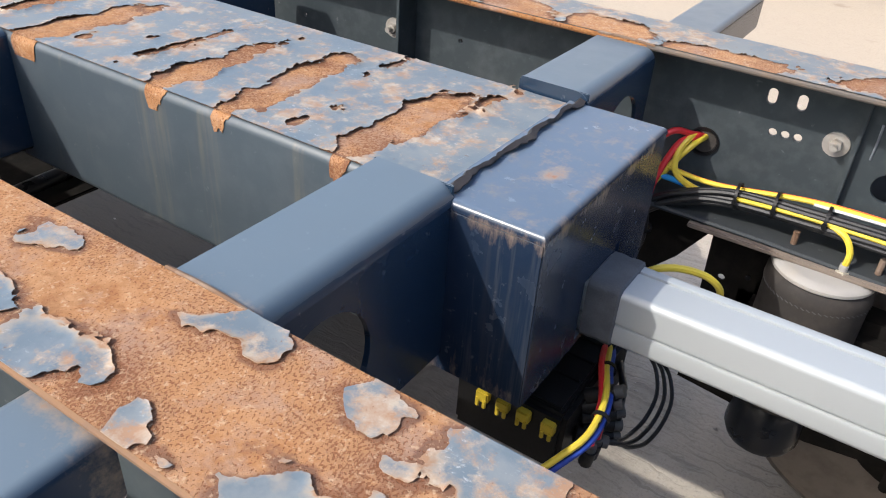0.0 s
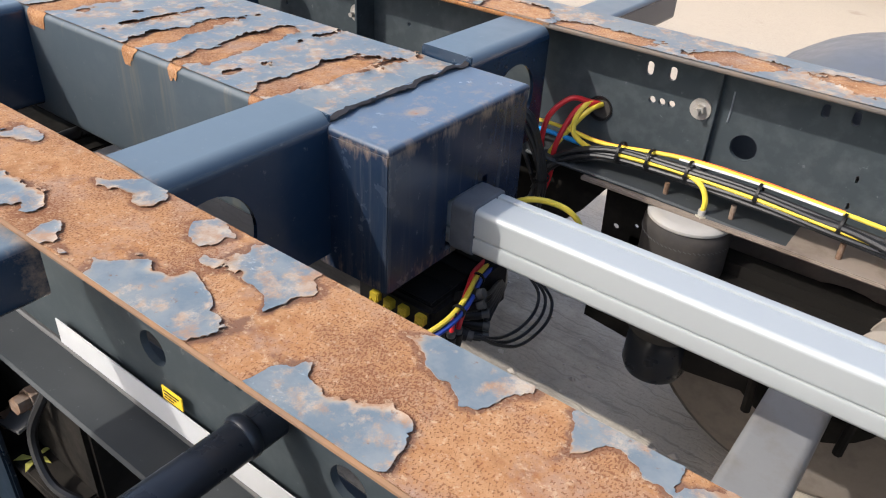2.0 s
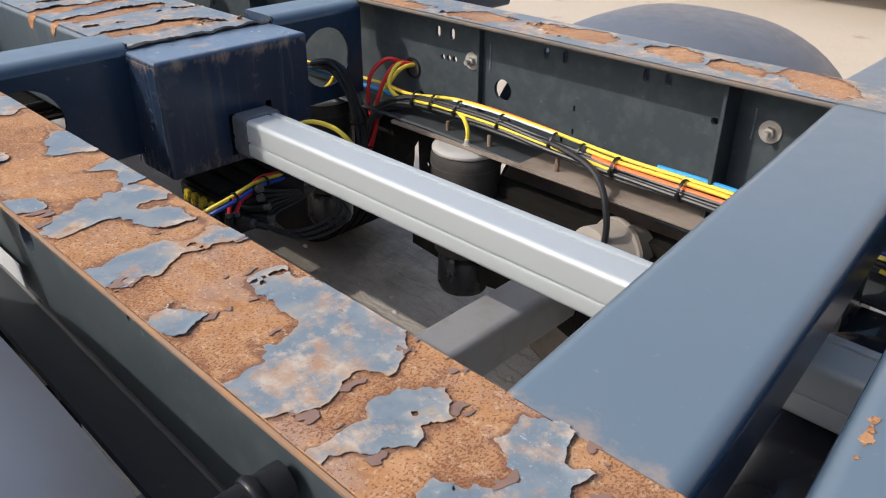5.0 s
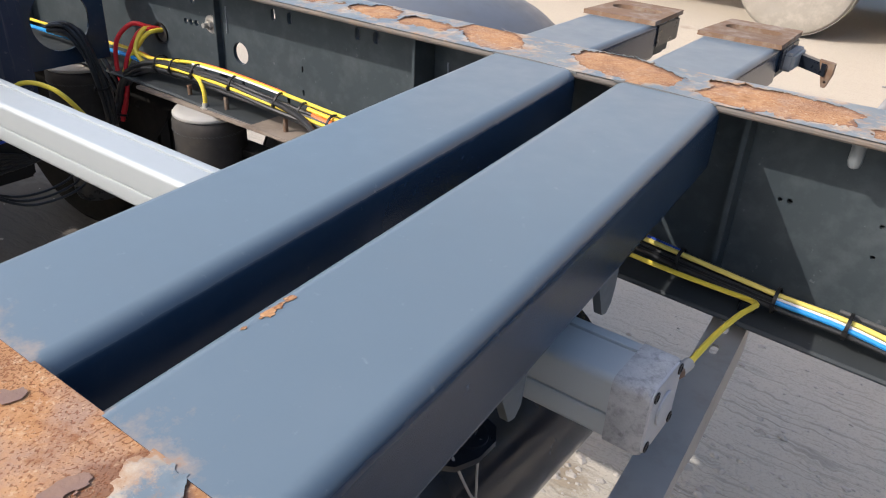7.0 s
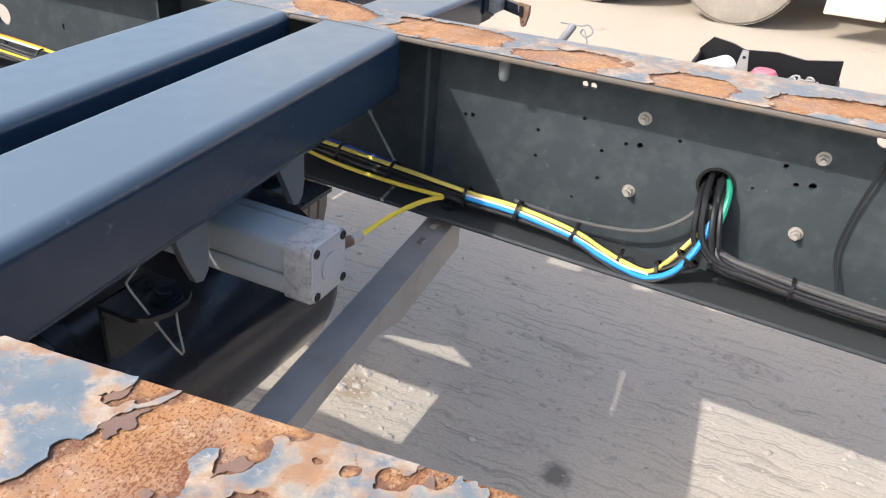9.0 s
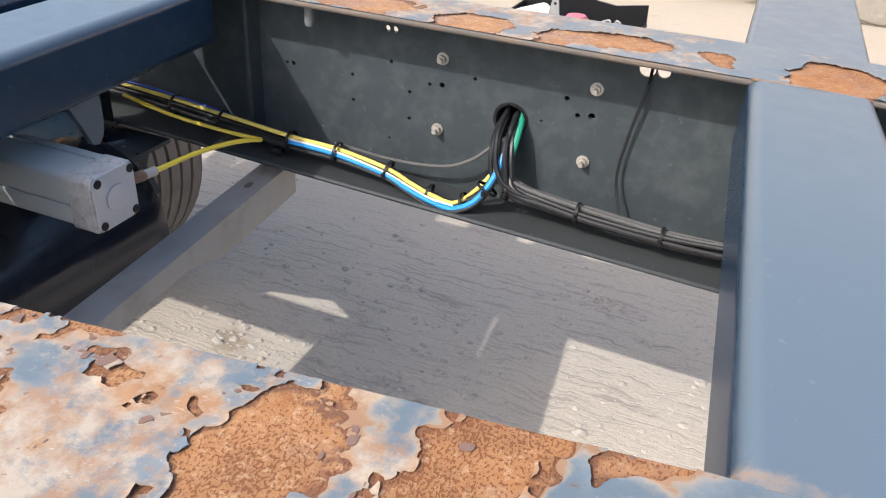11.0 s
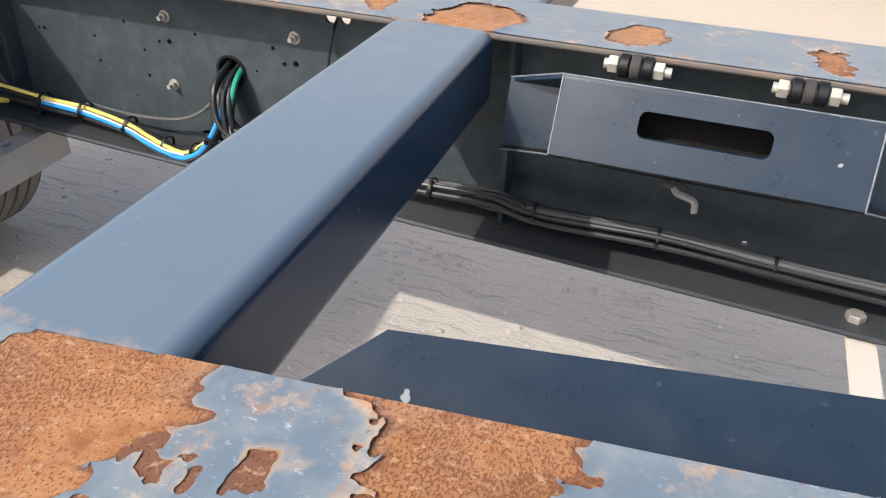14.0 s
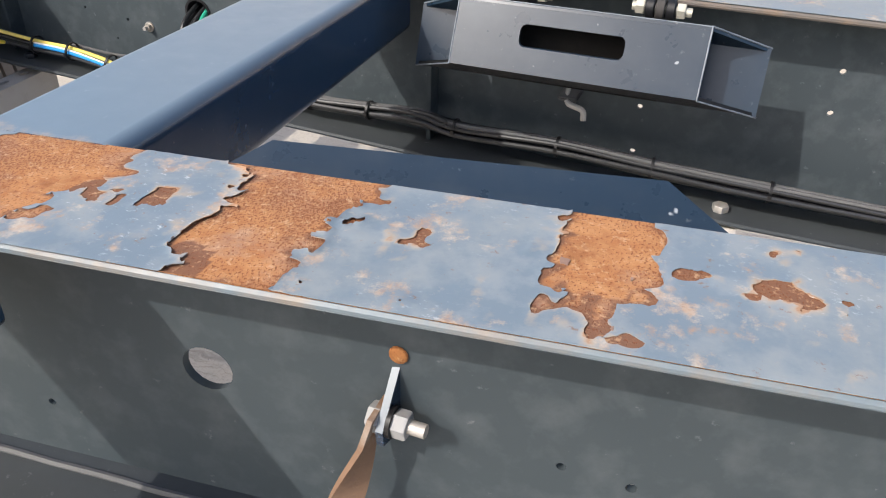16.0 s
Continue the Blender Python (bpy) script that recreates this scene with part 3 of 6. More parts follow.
def coat(name, x0, x1, v0, v1, mask, place, lift, material, parent, label, cell=0.005, seed=3, inset=0.0, curled=1.0, stain=None):
    """A film of paint over a strip, where mask(x, v) is above 0; its ragged edges curl up."""
    g2 = lattice(seed + 50)
    nx, nv = int((x1 - x0) / cell), max(4, int((v1 - v0) / cell))
    X, V = np.meshgrid(np.linspace(x0, x1, nx + 1), np.linspace(v0, v1, nv + 1), indexing="ij")
    M = mask(X, V)
    cx, cv = (X[:-1, :-1] + X[1:, 1:]) / 2, (V[:-1, :-1] + V[1:, 1:]) / 2
    keep = mask(cx, cv) > inset
    e = cell * 0.3
    gx, gv = (mask(X + e, V) - mask(X - e, V)) / (2 * e), (mask(X, V + e) - mask(X, V - e)) / (2 * e)
    full = np.zeros((nx + 3, nv + 3), bool)
    full[1:-1, 1:-1][:nx, :nv] = keep
    near = np.zeros((nx + 1, nv + 1), int)
    for a in (0, 1):
        for b in (0, 1):
            near[1 - a:nx + 1 - a + 0, 1 - b:nv + 1 - b + 0] += keep
    rim = (near > 0) & (near < 4)
    rim[0, :] = rim[-1, :] = False
    rim[:, 0] = rim[:, -1] = False
    g = np.maximum(gx * gx + gv * gv, 0.05)
    step = np.where(rim, (inset - M) / g, 0.0)
    PX, PV = X + np.clip(step * gx, -cell * 0.55, cell * 0.55), V + np.clip(step * gv, -cell * 0.55, cell * 0.55)
    depth = np.maximum(M - inset, 0)
    curl = np.maximum(0, fbm(X, V, g2, 16.0, 2) + 0.02) * 2.6
    Z = lift + 0.0030 * curled * curl * np.exp(-depth / 0.004) * (M < 0.03)
    Z = Z + 0.0055 * np.maximum(0, fbm(X, V, g2, 7.0, 2) - 0.06) * 3.0 * np.exp(-depth / 0.006) * curled
    away = np.clip(-gx / np.sqrt(g), 0, 1)
    Z = Z + 0.0042 * curled * away * np.clip(0.55 + 2.2 * fbm(X, V, g2, 11.0, 2), 0, 1) * np.exp(-depth / 0.007)
    uneven = np.clip(0.55 + 3.0 * fbm(X, V, g2, 21.0, 3), 0.05, 1.25)
    wear = uneven * (0.55 * np.exp(-depth / 0.004) + 0.42 * np.exp(-depth / 0.018))
    if stain:
        wear = wear + stain(X) * uneven * np.exp(-depth / 0.026)
    ids = np.full((nx + 1, nv + 1), -1)
    verts, wears, faces = [], [], []
    used = np.argwhere(near > 0)
    for k, (i, j) in enumerate(used):
        ids[i, j] = k
        verts.append(place(PX[i, j], PV[i, j], Z[i, j]))
        wears.append(wear[i, j])
    base = len(verts)
    for i, j in used:
        verts.append(place(PX[i, j], PV[i, j], max(0.0006, Z[i, j] - 0.0007)))
        wears.append(wear[i, j] * 1.3)
    for i, j in np.argwhere(keep):
        a, b, c, d = ids[i, j], ids[i + 1, j], ids[i + 1, j + 1], ids[i, j + 1]
        faces.append((a, b, c, d))
        for p, q, ii, jj in ((a, b, i, j - 1), (b, c, i + 1, j), (c, d, i, j + 1), (d, a, i - 1, j)):
            if not (0 <= ii < nx and 0 <= jj < nv) or not keep[ii, jj]:
                faces.append((q, p, base + p, base + q))
    me = bpy.data.meshes.new(name)
    me.from_pydata(verts, [], faces)
    at = me.attributes.new("wear", "FLOAT", "POINT")
    at.data.foreach_set("value", np.array(wears, np.float32))
    me.materials.append(material)
    me.shade_smooth()
    me.set_sharp_from_angle(angle=radians(50))
    ob = new(name, me)
    ob.parent = parent
    if label:
        ob["label"] = label
    return ob


def rust_sheet(x0, x1, v0, v1, mask, place, parent, cell=0.006, material=None, pocks=()):
    """The bare steel under the paint; carries how near the paint's edge is."""
    nx, nv = int((x1 - x0) / cell), int((v1 - v0) / cell)
    X, V = np.meshgrid(np.linspace(x0, x1, nx + 1), np.linspace(v0, v1, nv + 1), indexing="ij")
    halo = np.exp(np.minimum(mask(X, V), 0) / 0.011)
    if len(pocks):
        halo = np.where(inside(X, V * stretch(X), pocks) > -0.012, 1.25, halo)
    verts = [place(X[i, j], V[i, j], 0.0004) for i in range(nx + 1) for j in range(nv + 1)]
    faces = [(i * (nv + 1) + j, (i + 1) * (nv + 1) + j, (i + 1) * (nv + 1) + j + 1, i * (nv + 1) + j + 1) for i in range(nx) for j in range(nv)]
    me = bpy.data.meshes.new("rust_layer")
    me.from_pydata(verts, [], faces)
    me.attributes.new("wear", "FLOAT", "POINT").data.foreach_set("value", halo.astype(np.float32).ravel())
    me.materials.append(material or M_RUST)
    ob = new("rust_layer", me)
    ob.parent = parent
    ob["label"] = "pitted orange-brown rust with dark scale"
    return ob

# ---- ground ----
def make_ground():
    line = sorted({0.0, *[s * k for s in (-1, 1) for k in (1, 2, 4, 8, 16, 40, 120, 400, 1200, 3000)]})
    bm = bmesh.new()
    vs = [[bm.verts.new((x + 2, y + 2, GROUND)) for y in line] for x in line]
    for i in range(len(line) - 1):
        for j in range(len(line) - 1):
            bm.faces.new((vs[i][j], vs[i + 1][j], vs[i + 1][j + 1], vs[i][j + 1]))
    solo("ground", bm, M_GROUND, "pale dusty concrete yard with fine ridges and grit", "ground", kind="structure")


def make_pebbles(name, spots, small, large, material, label, seed):
    """Angular stones and clods. spots: (count, x, y, spread in x, spread in y)."""
    rng = random.Random(seed)
    verts, faces = [], []
    for count, px, py, sx, sy in spots:
        for _ in range(count):
            cx, cy = rng.gauss(px, sx), rng.gauss(py, sy)
            r = small + (large - small) * rng.random() ** 4
            base, n, turn, flat = len(verts), 7, rng.uniform(0, 6.3), rng.uniform(0.55, 0.95)
            verts.append((cx + rng.uniform(-0.3, 0.3) * r, cy + rng.uniform(-0.3, 0.3) * r, GROUND + r * flat * rng.uniform(0.9, 1.2)))
            for z, f in ((0.62, 0.72), (0.15, 1.0), (-0.2, 0.9)):
                for i in range(n):
                    a, q = turn + 2 * math.pi * (i + rng.uniform(-0.3, 0.3)) / n, r * f * rng.uniform(0.72, 1.28)
                    verts.append((cx + q * 1.25 * math.cos(a), cy + q * 0.9 * math.sin(a), GROUND + r * flat * z))
            for i in range(n):
                j = (i + 1) % n
                faces.append((base, base + 1 + i, base + 1 + j))
                for row in (0, n):
                    faces.append((base + 1 + row + i, base + 1 + row + n + i, base + 1 + row + n + j, base + 1 + row + j))
    me = bpy.data.meshes.new(name)
    me.from_pydata(verts, [], faces)
    me.materials.append(material)
    tagged(new(name, me), label, "stones", kind="stuff")


make_ground()
make_pebbles("pebbles", [(500, 2.0, 1.5, 1.2, 0.6), (900, 2.0, 2.5, 2.2, 1.6), (160, 1.75, 1.28, 0.13, 0.10), (120, 2.9, 1.6, 0.4, 0.15)], 0.003, 0.012, M_STONE, "small pale stones and grit scattered on the concrete", 5)
make_pebbles("clods", [(26, 2.225, 1.315, 0.035, 0.03), (14, 1.99, 1.435, 0.03, 0.025), (22, 2.735, 2.01, 0.055, 0.022), (20, 2.70, 2.05, 0.05, 0.03), (26, 3.417, 2.04, 0.05, 0.026), (14, 1.67, 1.275, 0.03, 0.02),
                       (150, 2.3, 1.55, 0.5, 0.24), (60, 3.3, 1.95, 0.4, 0.2), (40, 0.6, 1.3, 0.5, 0.3)], 0.005, 0.017, M_CLOD, "grey-brown clods of dried dirt lying on the concrete", 6)

# ---- chassis: rails ----
chassis = thing("trailer_chassis", (1.5, 0.5, GROUND), "blue-grey steel trailer chassis with flaking paint and rusted flanges", "trailer")
XS = [-4.0, 0.5, 1.9, BEND, 2.6, 3.0, 3.4, 3.9, 7.0]
TH = 0.010

near = part("main_rail", ribbon(XS, lambda x: y_in(x) - near_w(x), y_in, lambda x: H - TH, lambda x: H, 0.004), M_RUST, chassis, "rail with bare rusted top flange")
for xs, mat in (([-4.0, 0.5, BEND, 2.2], M_NEARLIP), ([2.2, 2.6, 3.0, 3.4, 3.9, 7.0], M_LATELIP)):
    part("flange_edge", ribbon(xs, lambda x: y_in(x) - near_w(x) - 0.0015, lambda x: y_in(x) - near_w(x) + 0.004, lambda x: H - TH - 0.0015, lambda x: H - 0.0020, 0.003), mat, near)
part("bottom_flange", ribbon(XS, lambda x: y_in(x) - near_w(x), y_in, lambda x: near_low(x) - TH, near_low, 0.004), M_FLANGE, near, "dusty lower flange")


def near_web(x0, x1, holes):
    yw = lambda x: y_in(x) - 0.090
    outer = [(x0, near_low(x0)), (x1, near_low(x1)), (x1, H - TH), (x0, H - TH)]
    return plate(outer, holes, lambda u, v, d: (u, yw(u) + d, v), 0.010)


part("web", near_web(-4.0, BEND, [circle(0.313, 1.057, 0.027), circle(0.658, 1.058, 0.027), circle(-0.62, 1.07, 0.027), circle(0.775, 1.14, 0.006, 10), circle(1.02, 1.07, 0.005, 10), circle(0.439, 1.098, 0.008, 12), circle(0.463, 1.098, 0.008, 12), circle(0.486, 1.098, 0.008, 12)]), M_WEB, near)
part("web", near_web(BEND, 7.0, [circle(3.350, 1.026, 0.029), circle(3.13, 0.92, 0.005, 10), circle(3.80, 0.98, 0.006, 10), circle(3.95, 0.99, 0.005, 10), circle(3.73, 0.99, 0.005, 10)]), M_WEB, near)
for x0, x1 in ((-3.0, 2.0), (2.05, 6.0)):
    n = int((x1 - x0) / 0.05)
    part("weld_seam", hose([(x0 + (x1 - x0) * k / n, y_in(x0 + (x1 - x0) * k / n) - 0.0935, near_low(x0 + (x1 - x0) * k / n) + 0.002 + 0.0012 * math.sin(2.3 * k)) for k in range(n + 1)], 0.0050, 6, 2), M_DUSTY, near, "dusty weld bead")
part("belly_plate", block(-3.0, -0.95, 0.10, 0.95, 0.70, 0.71, 0.004), M_GRIMESHADE, chassis, "black plate below the centre tube")
part("belly_tube", rod((-1.0, 0.12, 0.735), (-1.05, 0.93, 0.735), 0.02, seg=12), M_DARK, chassis)
part("reflective_tape", block(0.075, 0.612, -0.1022, -0.1002, 0.945, 0.991, 0.0005), M_TAPE, near, "white reflective tape strip")
stick = part("warning_sticker", block(0.338, 0.380, -0.1022, -0.1002, 0.996, 1.018, 0.0005), M_STICK, near, "yellow warning sticker")
for k in range(3):
    part("print_line", block(0.343, 0.374 - 0.006 * k, -0.1030, -0.1020, 1.0115 - 0.0055 * k, 1.0130 - 0.0055 * k, 0), M_BLACK, stick)

EARLY_PAINT = [
    (-0.009, -0.139, 0.041, 0.030, -16), (0.122, -0.152, 0.052, 0.036, 8), (0.250, -0.160, 0.021, 0.019, -30), (-0.005, -0.030, 0.036, 0.017, 15),
    (0.237, -0.026, 0.036, 0.019, 4), (0.408, -0.152, 0.052, 0.038, -10), (0.472, -0.142, 0.052, 0.040, -4), (0.385, -0.024, 0.030, 0.020, 0),
    (0.487, -0.032, 0.058, 0.046, -5), (0.752, -0.014, 0.054, 0.032, -13), (0.650, -0.158, 0.052, 0.026, -5), (0.722, -0.148, 0.048, 0.036, -3),
    (0.912, -0.012, 0.042, 0.024, 5), (0.940, -0.152, 0.040, 0.020, 25), (1.006, -0.134, 0.042, 0.036, -89), (1.008, -0.050, 0.060, 0.027, -74),
]
MIDDLE_PAINT = [
    (1.176, -0.105, 0.082, 0.026, 86), (1.075, -0.052, 0.036, 0.018, 20), (1.405, -0.031, 0.092, 0.026, 2), (1.450, -0.085, 0.052, 0.052, 0),
    (1.462, -0.145, 0.050, 0.045, 80), (1.322, -0.158, 0.032, 0.018, -20), (1.566, -0.132, 0.046, 0.014, 76), (1.556, -0.076, 0.018, 0.009, 80),
    (1.705, -0.112, 0.066, 0.055, 75), (1.668, -0.030, 0.020, 0.022, 20), (1.955, -0.066, 0.058, 0.046, -20), (1.943, -0.045, 0.046, 0.023, 42), (2.224, -0.029, 0.044, 0.024, 27),
    (2.226, -0.044, 0.070, 0.038, -47), (2.495, -0.016, 0.042, 0.016, 15), (2.360, -0.050, 0.038, 0.019, -85), (2.43, -0.11, 0.05, 0.03, 50),
    (-0.22, -0.12, 0.09, 0.035, 10), (-0.55, -0.05, 0.12, 0.04, -6),
]
LATE_RUST = [
    (2.607, -0.026, 0.025, 0.015, -29), (2.743, -0.068, 0.058, 0.050, 68), (2.871, -0.059, 0.066, 0.035, 78), (2.935, -0.092, 0.024, 0.012, 3),
    (2.965, -0.009, 0.014, 0.009, 3), (2.883, -0.013, 0.014, 0.009, -55), (2.921, -0.017, 0.010, 0.006, 75), (3.175, -0.040, 0.080, 0.078, -8),
    (3.155, -0.140, 0.085, 0.055, 0), (3.208, -0.047, 0.062, 0.040, -49), (3.452, -0.010, 0.070, 0.040, -10), (3.445, -0.062, 0.065, 0.046, -51), (3.453, -0.149, 0.058, 0.038, -51),
    (3.737, -0.020, 0.040, 0.040, 0), (3.737, -0.068, 0.070, 0.037, -87),
]
LATE_CHIPS = [
    (3.593, -0.094, 0.014, 0.009, -38), (3.566, -0.098, 0.006, 0.005, -28), (3.882, -0.086, 0.022, 0.011, 2), (3.759, -0.182, 0.011, 0.008, 14),
    (3.807, -0.084, 0.006, 0.005, -73), (3.892, -0.023, 0.007, 0.005, -3), (3.267, -0.100, 0.010, 0.006, -65), (3.299, -0.094, 0.011, 0.006, -87),
    (3.337, -0.095, 0.014, 0.010, 88), (3.418, -0.177, 0.012, 0.007, -64), (2.913, -0.085, 0.012, 0.006, -2),
]
G1 = lattice(11)


def stretch(x):
    return 1.0 + np.clip((x - 1.9) / 1.3, 0, 1) * (0.195 / 0.169 - 1)


def near_mask(x, v):
    v = v * stretch(x)
    base = -0.03 + 0.062 * np.clip((x - 2.15) / 0.42, 0, 1)
    m = np.maximum(base, np.maximum(inside(x, v, EARLY_PAINT, 3.2), inside(x, v, MIDDLE_PAINT, 3.0)))
    m = np.minimum(m, -inside(x, v, LATE_RUST, 2.5))
    m = np.minimum(m, 0.0055 - inside(x, v, LATE_CHIPS) + 0.014 * fbm(x, v, G1, 75.0, 3) + 0.02 * np.abs(fbm(x, v, G1, 40.0, 2)))
    ragged = np.clip((x - 2.45) / 0.1, 0, 1) * np.clip((2.90 - x) / 0.06, 0, 1)
    late = np.clip((x - 2.35) / 0.15, 0, 1)
    points = (1 - late) * (0.0125 - 0.095 * np.abs(fbm(x, v, G1, 12.0, 2))) + 0.003 - (0.02 + 0.05 * late) * np.abs(fbm(v, x, G1, 40.0, 2))
    return m + points + (0.020 + 0.085 * ragged) * fbm(x, v, G1, 17.0, 5) + 0.012 * fbm(x, v, G1, 62.0, 3) + 0.005 * fbm(x, v, G1, 130.0, 2)


def bleed(x):
    """How far rust stains the paint round its bare spots: most on the ragged stretch."""
    return 0.10 + 0.62 * np.clip((x - 2.3) / 0.2, 0, 1) - 0.44 * np.clip((x - 2.92) / 0.1, 0, 1)


near_place = lambda x, v, z: (x, y_in(x) + v * float(stretch(x)), H + z)
rust_sheet(-1.4, 5.2, -0.1690, -0.0008, near_mask, near_place, near, pocks=LATE_CHIPS)
coat("paint_coat", -1.4, 5.2, -0.1698, -0.001, near_mask, near_place, 0.0013, M_COAT, near, "curled flakes of weathered blue-grey paint", 0.0034, 4, curled=0.48, stain=bleed)

G4 = lattice(41)


def chip_mask(x, v):
    w = v * stretch(x)
    edge = near_mask(x, v)
    late = np.clip((x - 2.45) / 0.1, 0, 1) * np.clip((2.92 - x) / 0.06, 0, 1)
    grain = 0.05 * (fbm(x, w * 0.6, G4, 34.0, 4) - 0.13)
    rim = np.minimum(grain - 0.0030 - 0.012 * np.clip((0.92 - x) / 0.05, 0, 1) - 0.003 * np.clip((x - 3.0) / 0.2, 0, 1), 0.010 - np.abs(edge + 0.007))
    loose = np.minimum(0.05 * (fbm(x, w, G4, 30.0, 4) - 0.235), 0.006 * late - 0.002)
    return np.maximum(rim, loose)


coat("scale_layer", -0.4, 4.2, -0.1670, -0.002, chip_mask, near_place, 0.0019, M_SCALE, near, "smooth purple-brown scale", 0.0028, 8, curled=0.06)["kind"] = "stuff"

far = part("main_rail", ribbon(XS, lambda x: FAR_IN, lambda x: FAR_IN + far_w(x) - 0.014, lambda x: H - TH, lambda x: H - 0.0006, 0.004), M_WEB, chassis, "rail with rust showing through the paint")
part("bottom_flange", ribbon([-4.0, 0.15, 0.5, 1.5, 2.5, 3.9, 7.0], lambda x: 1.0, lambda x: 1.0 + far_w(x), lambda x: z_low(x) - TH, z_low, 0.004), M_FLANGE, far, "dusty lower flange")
for xs, mat in (([-4.0, 0.2], M_DEEP), ([0.2, 1.9, 2.6, 3.0, 3.9, 7.0], M_FARLIP)):
    part("flange_edge", ribbon(xs, lambda x: FAR_IN - 0.0015, lambda x: FAR_IN + 0.004, lambda x: H - TH - 0.001, lambda x: H - 0.0008, 0.003), mat, far)
far_holes = [
    circle(0.322, 1.032, 0.026), circle(0.663, 1.040, 0.029), circle(0.442, 1.087, 0.0085, 12), circle(0.465, 1.088, 0.0085, 12), circle(0.488, 1.089, 0.0085, 12),
    oblong(0.423, 1.155, 0.009, 0.016), oblong(0.477, 1.156, 0.009, 0.016), oblong(0.797, 1.164, 0.008, 0.015), oblong(0.855, 1.164, 0.008, 0.015),
    oblong(1.077, 1.168, 0.008, 0.015), oblong(1.133, 1.169, 0.008, 0.015), circle(1.253, 1.104, 0.009, 12), circle(1.276, 1.105, 0.009, 12),
    oblong(0.893, 1.046, 0.003, 0.008), oblong(0.894, 0.986, 0.003, 0.008), circle(2.570, 1.038, 0.031),
]
far_small = [(2.052, 1.063, 4), (2.068, 1.064, 5), (2.213, 1.065, 4), (2.215, 1.009, 4), (2.303, 1.109, 4), (2.391, 1.077, 4), (2.418, 1.080, 6), (2.488, 1.106, 4), (2.347, 1.052, 4),
             (2.348, 0.994, 4), (2.303, 0.940, 3), (2.677, 1.103, 5), (2.702, 1.073, 5), (2.729, 1.077, 7), (2.633, 1.048, 3), (2.292, 1.175, 7), (2.309, 1.175, 7)]
far_holes += [circle(x, z, r / 1000, 10) for x, z, r in far_small]
far_holes += [circle(x, z, 0.006, 10) for x, z in ((4.001, 1.107), (4.001, 1.025), (3.648, 0.979), (3.648, 0.878), (-0.27, 1.10), (-0.75, 1.06))] + [circle(2.815, 1.185, 0.016, 14), circle(2.845, 1.184, 0.012, 14)]
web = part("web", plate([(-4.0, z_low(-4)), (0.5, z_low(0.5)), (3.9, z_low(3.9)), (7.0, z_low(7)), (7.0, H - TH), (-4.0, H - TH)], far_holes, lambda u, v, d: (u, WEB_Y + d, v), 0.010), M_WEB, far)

part("cable_grommet", lathe((0.322, WEB_Y + 0.002, 1.032), (0, 1, 0), [(0.0, 0.001), (0.0, 0.0255), (0.006, 0.0255), (0.007, 0.001)], 20), M_RUBBER, web, "grey rubber grommet")

FAR_RUST = [
    (-0.116, 1.06, 0.105, 0.055, -9), (0.105, 1.055, 0.088, 0.055, -8), (0.360, 1.040, 0.110, 0.042, 8), (0.600, 1.072, 0.092, 0.046, 14),
    (0.900, 1.112, 0.110, 0.052, 0), (1.149, 1.110, 0.072, 0.052, -40), (1.285, 1.100, 0.056, 0.038, 0), (1.450, 1.115, 0.100, 0.062, -40), (1.750, 1.105, 0.108, 0.072, -24),
    (2.016, 1.095, 0.120, 0.070, -1), (2.270, 1.075, 0.105, 0.062, 10), (2.497, 1.065, 0.068, 0.060, 20), (2.689, 1.075, 0.073, 0.048, 30),
    (3.114, 1.085, 0.095, 0.080, 60), (3.409, 1.105, 0.066, 0.042, 71), (2.795, 1.113, 0.048, 0.046, 89), (2.932, 1.104, 0.037, 0.026, -81), (3.704, 1.103, 0.066, 0.034, 88),
    (-0.6, 1.08, 0.16, 0.05, 0), (-1.05, 1.07, 0.12, 0.05, 0),
]
G2 = lattice(23)


def far_mask(x, v):
    return -inside(x, v, FAR_RUST) + 0.058 * fbm(x, v, G2, 20.0, 5) + 0.012 * fbm(x, v, G2, 110.0, 2) - 0.002


def far_place(x, v, z):
    return (x, FAR_IN + (v - FAR_IN) * (far_w(x) - 0.014) / 0.175, H + z)


coat("paint_coat", -1.6, 4.8, FAR_IN + 0.001, FAR_IN + 0.174, lambda x, v: far_mask(x, FAR_IN + (v - FAR_IN) * (1 + np.clip((x - 1.9), 0, 1) * 0.326)), far_place, 0.0014, M_COAT, far, "lifting sheets of blue-grey paint", 0.005, 9)
rust_sheet(-1.6, 4.8, FAR_IN + 0.003, FAR_IN + 0.172, lambda x, v: far_mask(x, FAR_IN + (v - FAR_IN) * (1 + np.clip((x - 1.9), 0, 1) * 0.326)), far_place, far, 0.008, M_DRY)

for x, deep in ((0.588, 0.088), (1.298, 0.035), (-0.40, 0.035)):
    part("stiffener", block(x - 0.004, x + 0.004, FAR_IN + deep, WEB_Y, z_low(x), H - TH, 0.001), M_WEB, far)
for x, z in ((0.555, 1.098), (1.375, 1.113), (-0.46, 1.09)):
    b = part("bolt", lathe((x, WEB_Y, z), (0, -1, 0), [(0, 0.024), (0.004, 0.024)], 20), M_BOLT, far, "zinc bolt with a wide washer")
    part("nut", hexagon((x, WEB_Y - 0.004, z), (0, -1, 0), 0.013, 0.012), M_BOLT, b)
    part("thread", rod((x, WEB_Y - 0.015, z), (x, WEB_Y - 0.030, z), 0.0065, seg=10), M_BOLT, b)
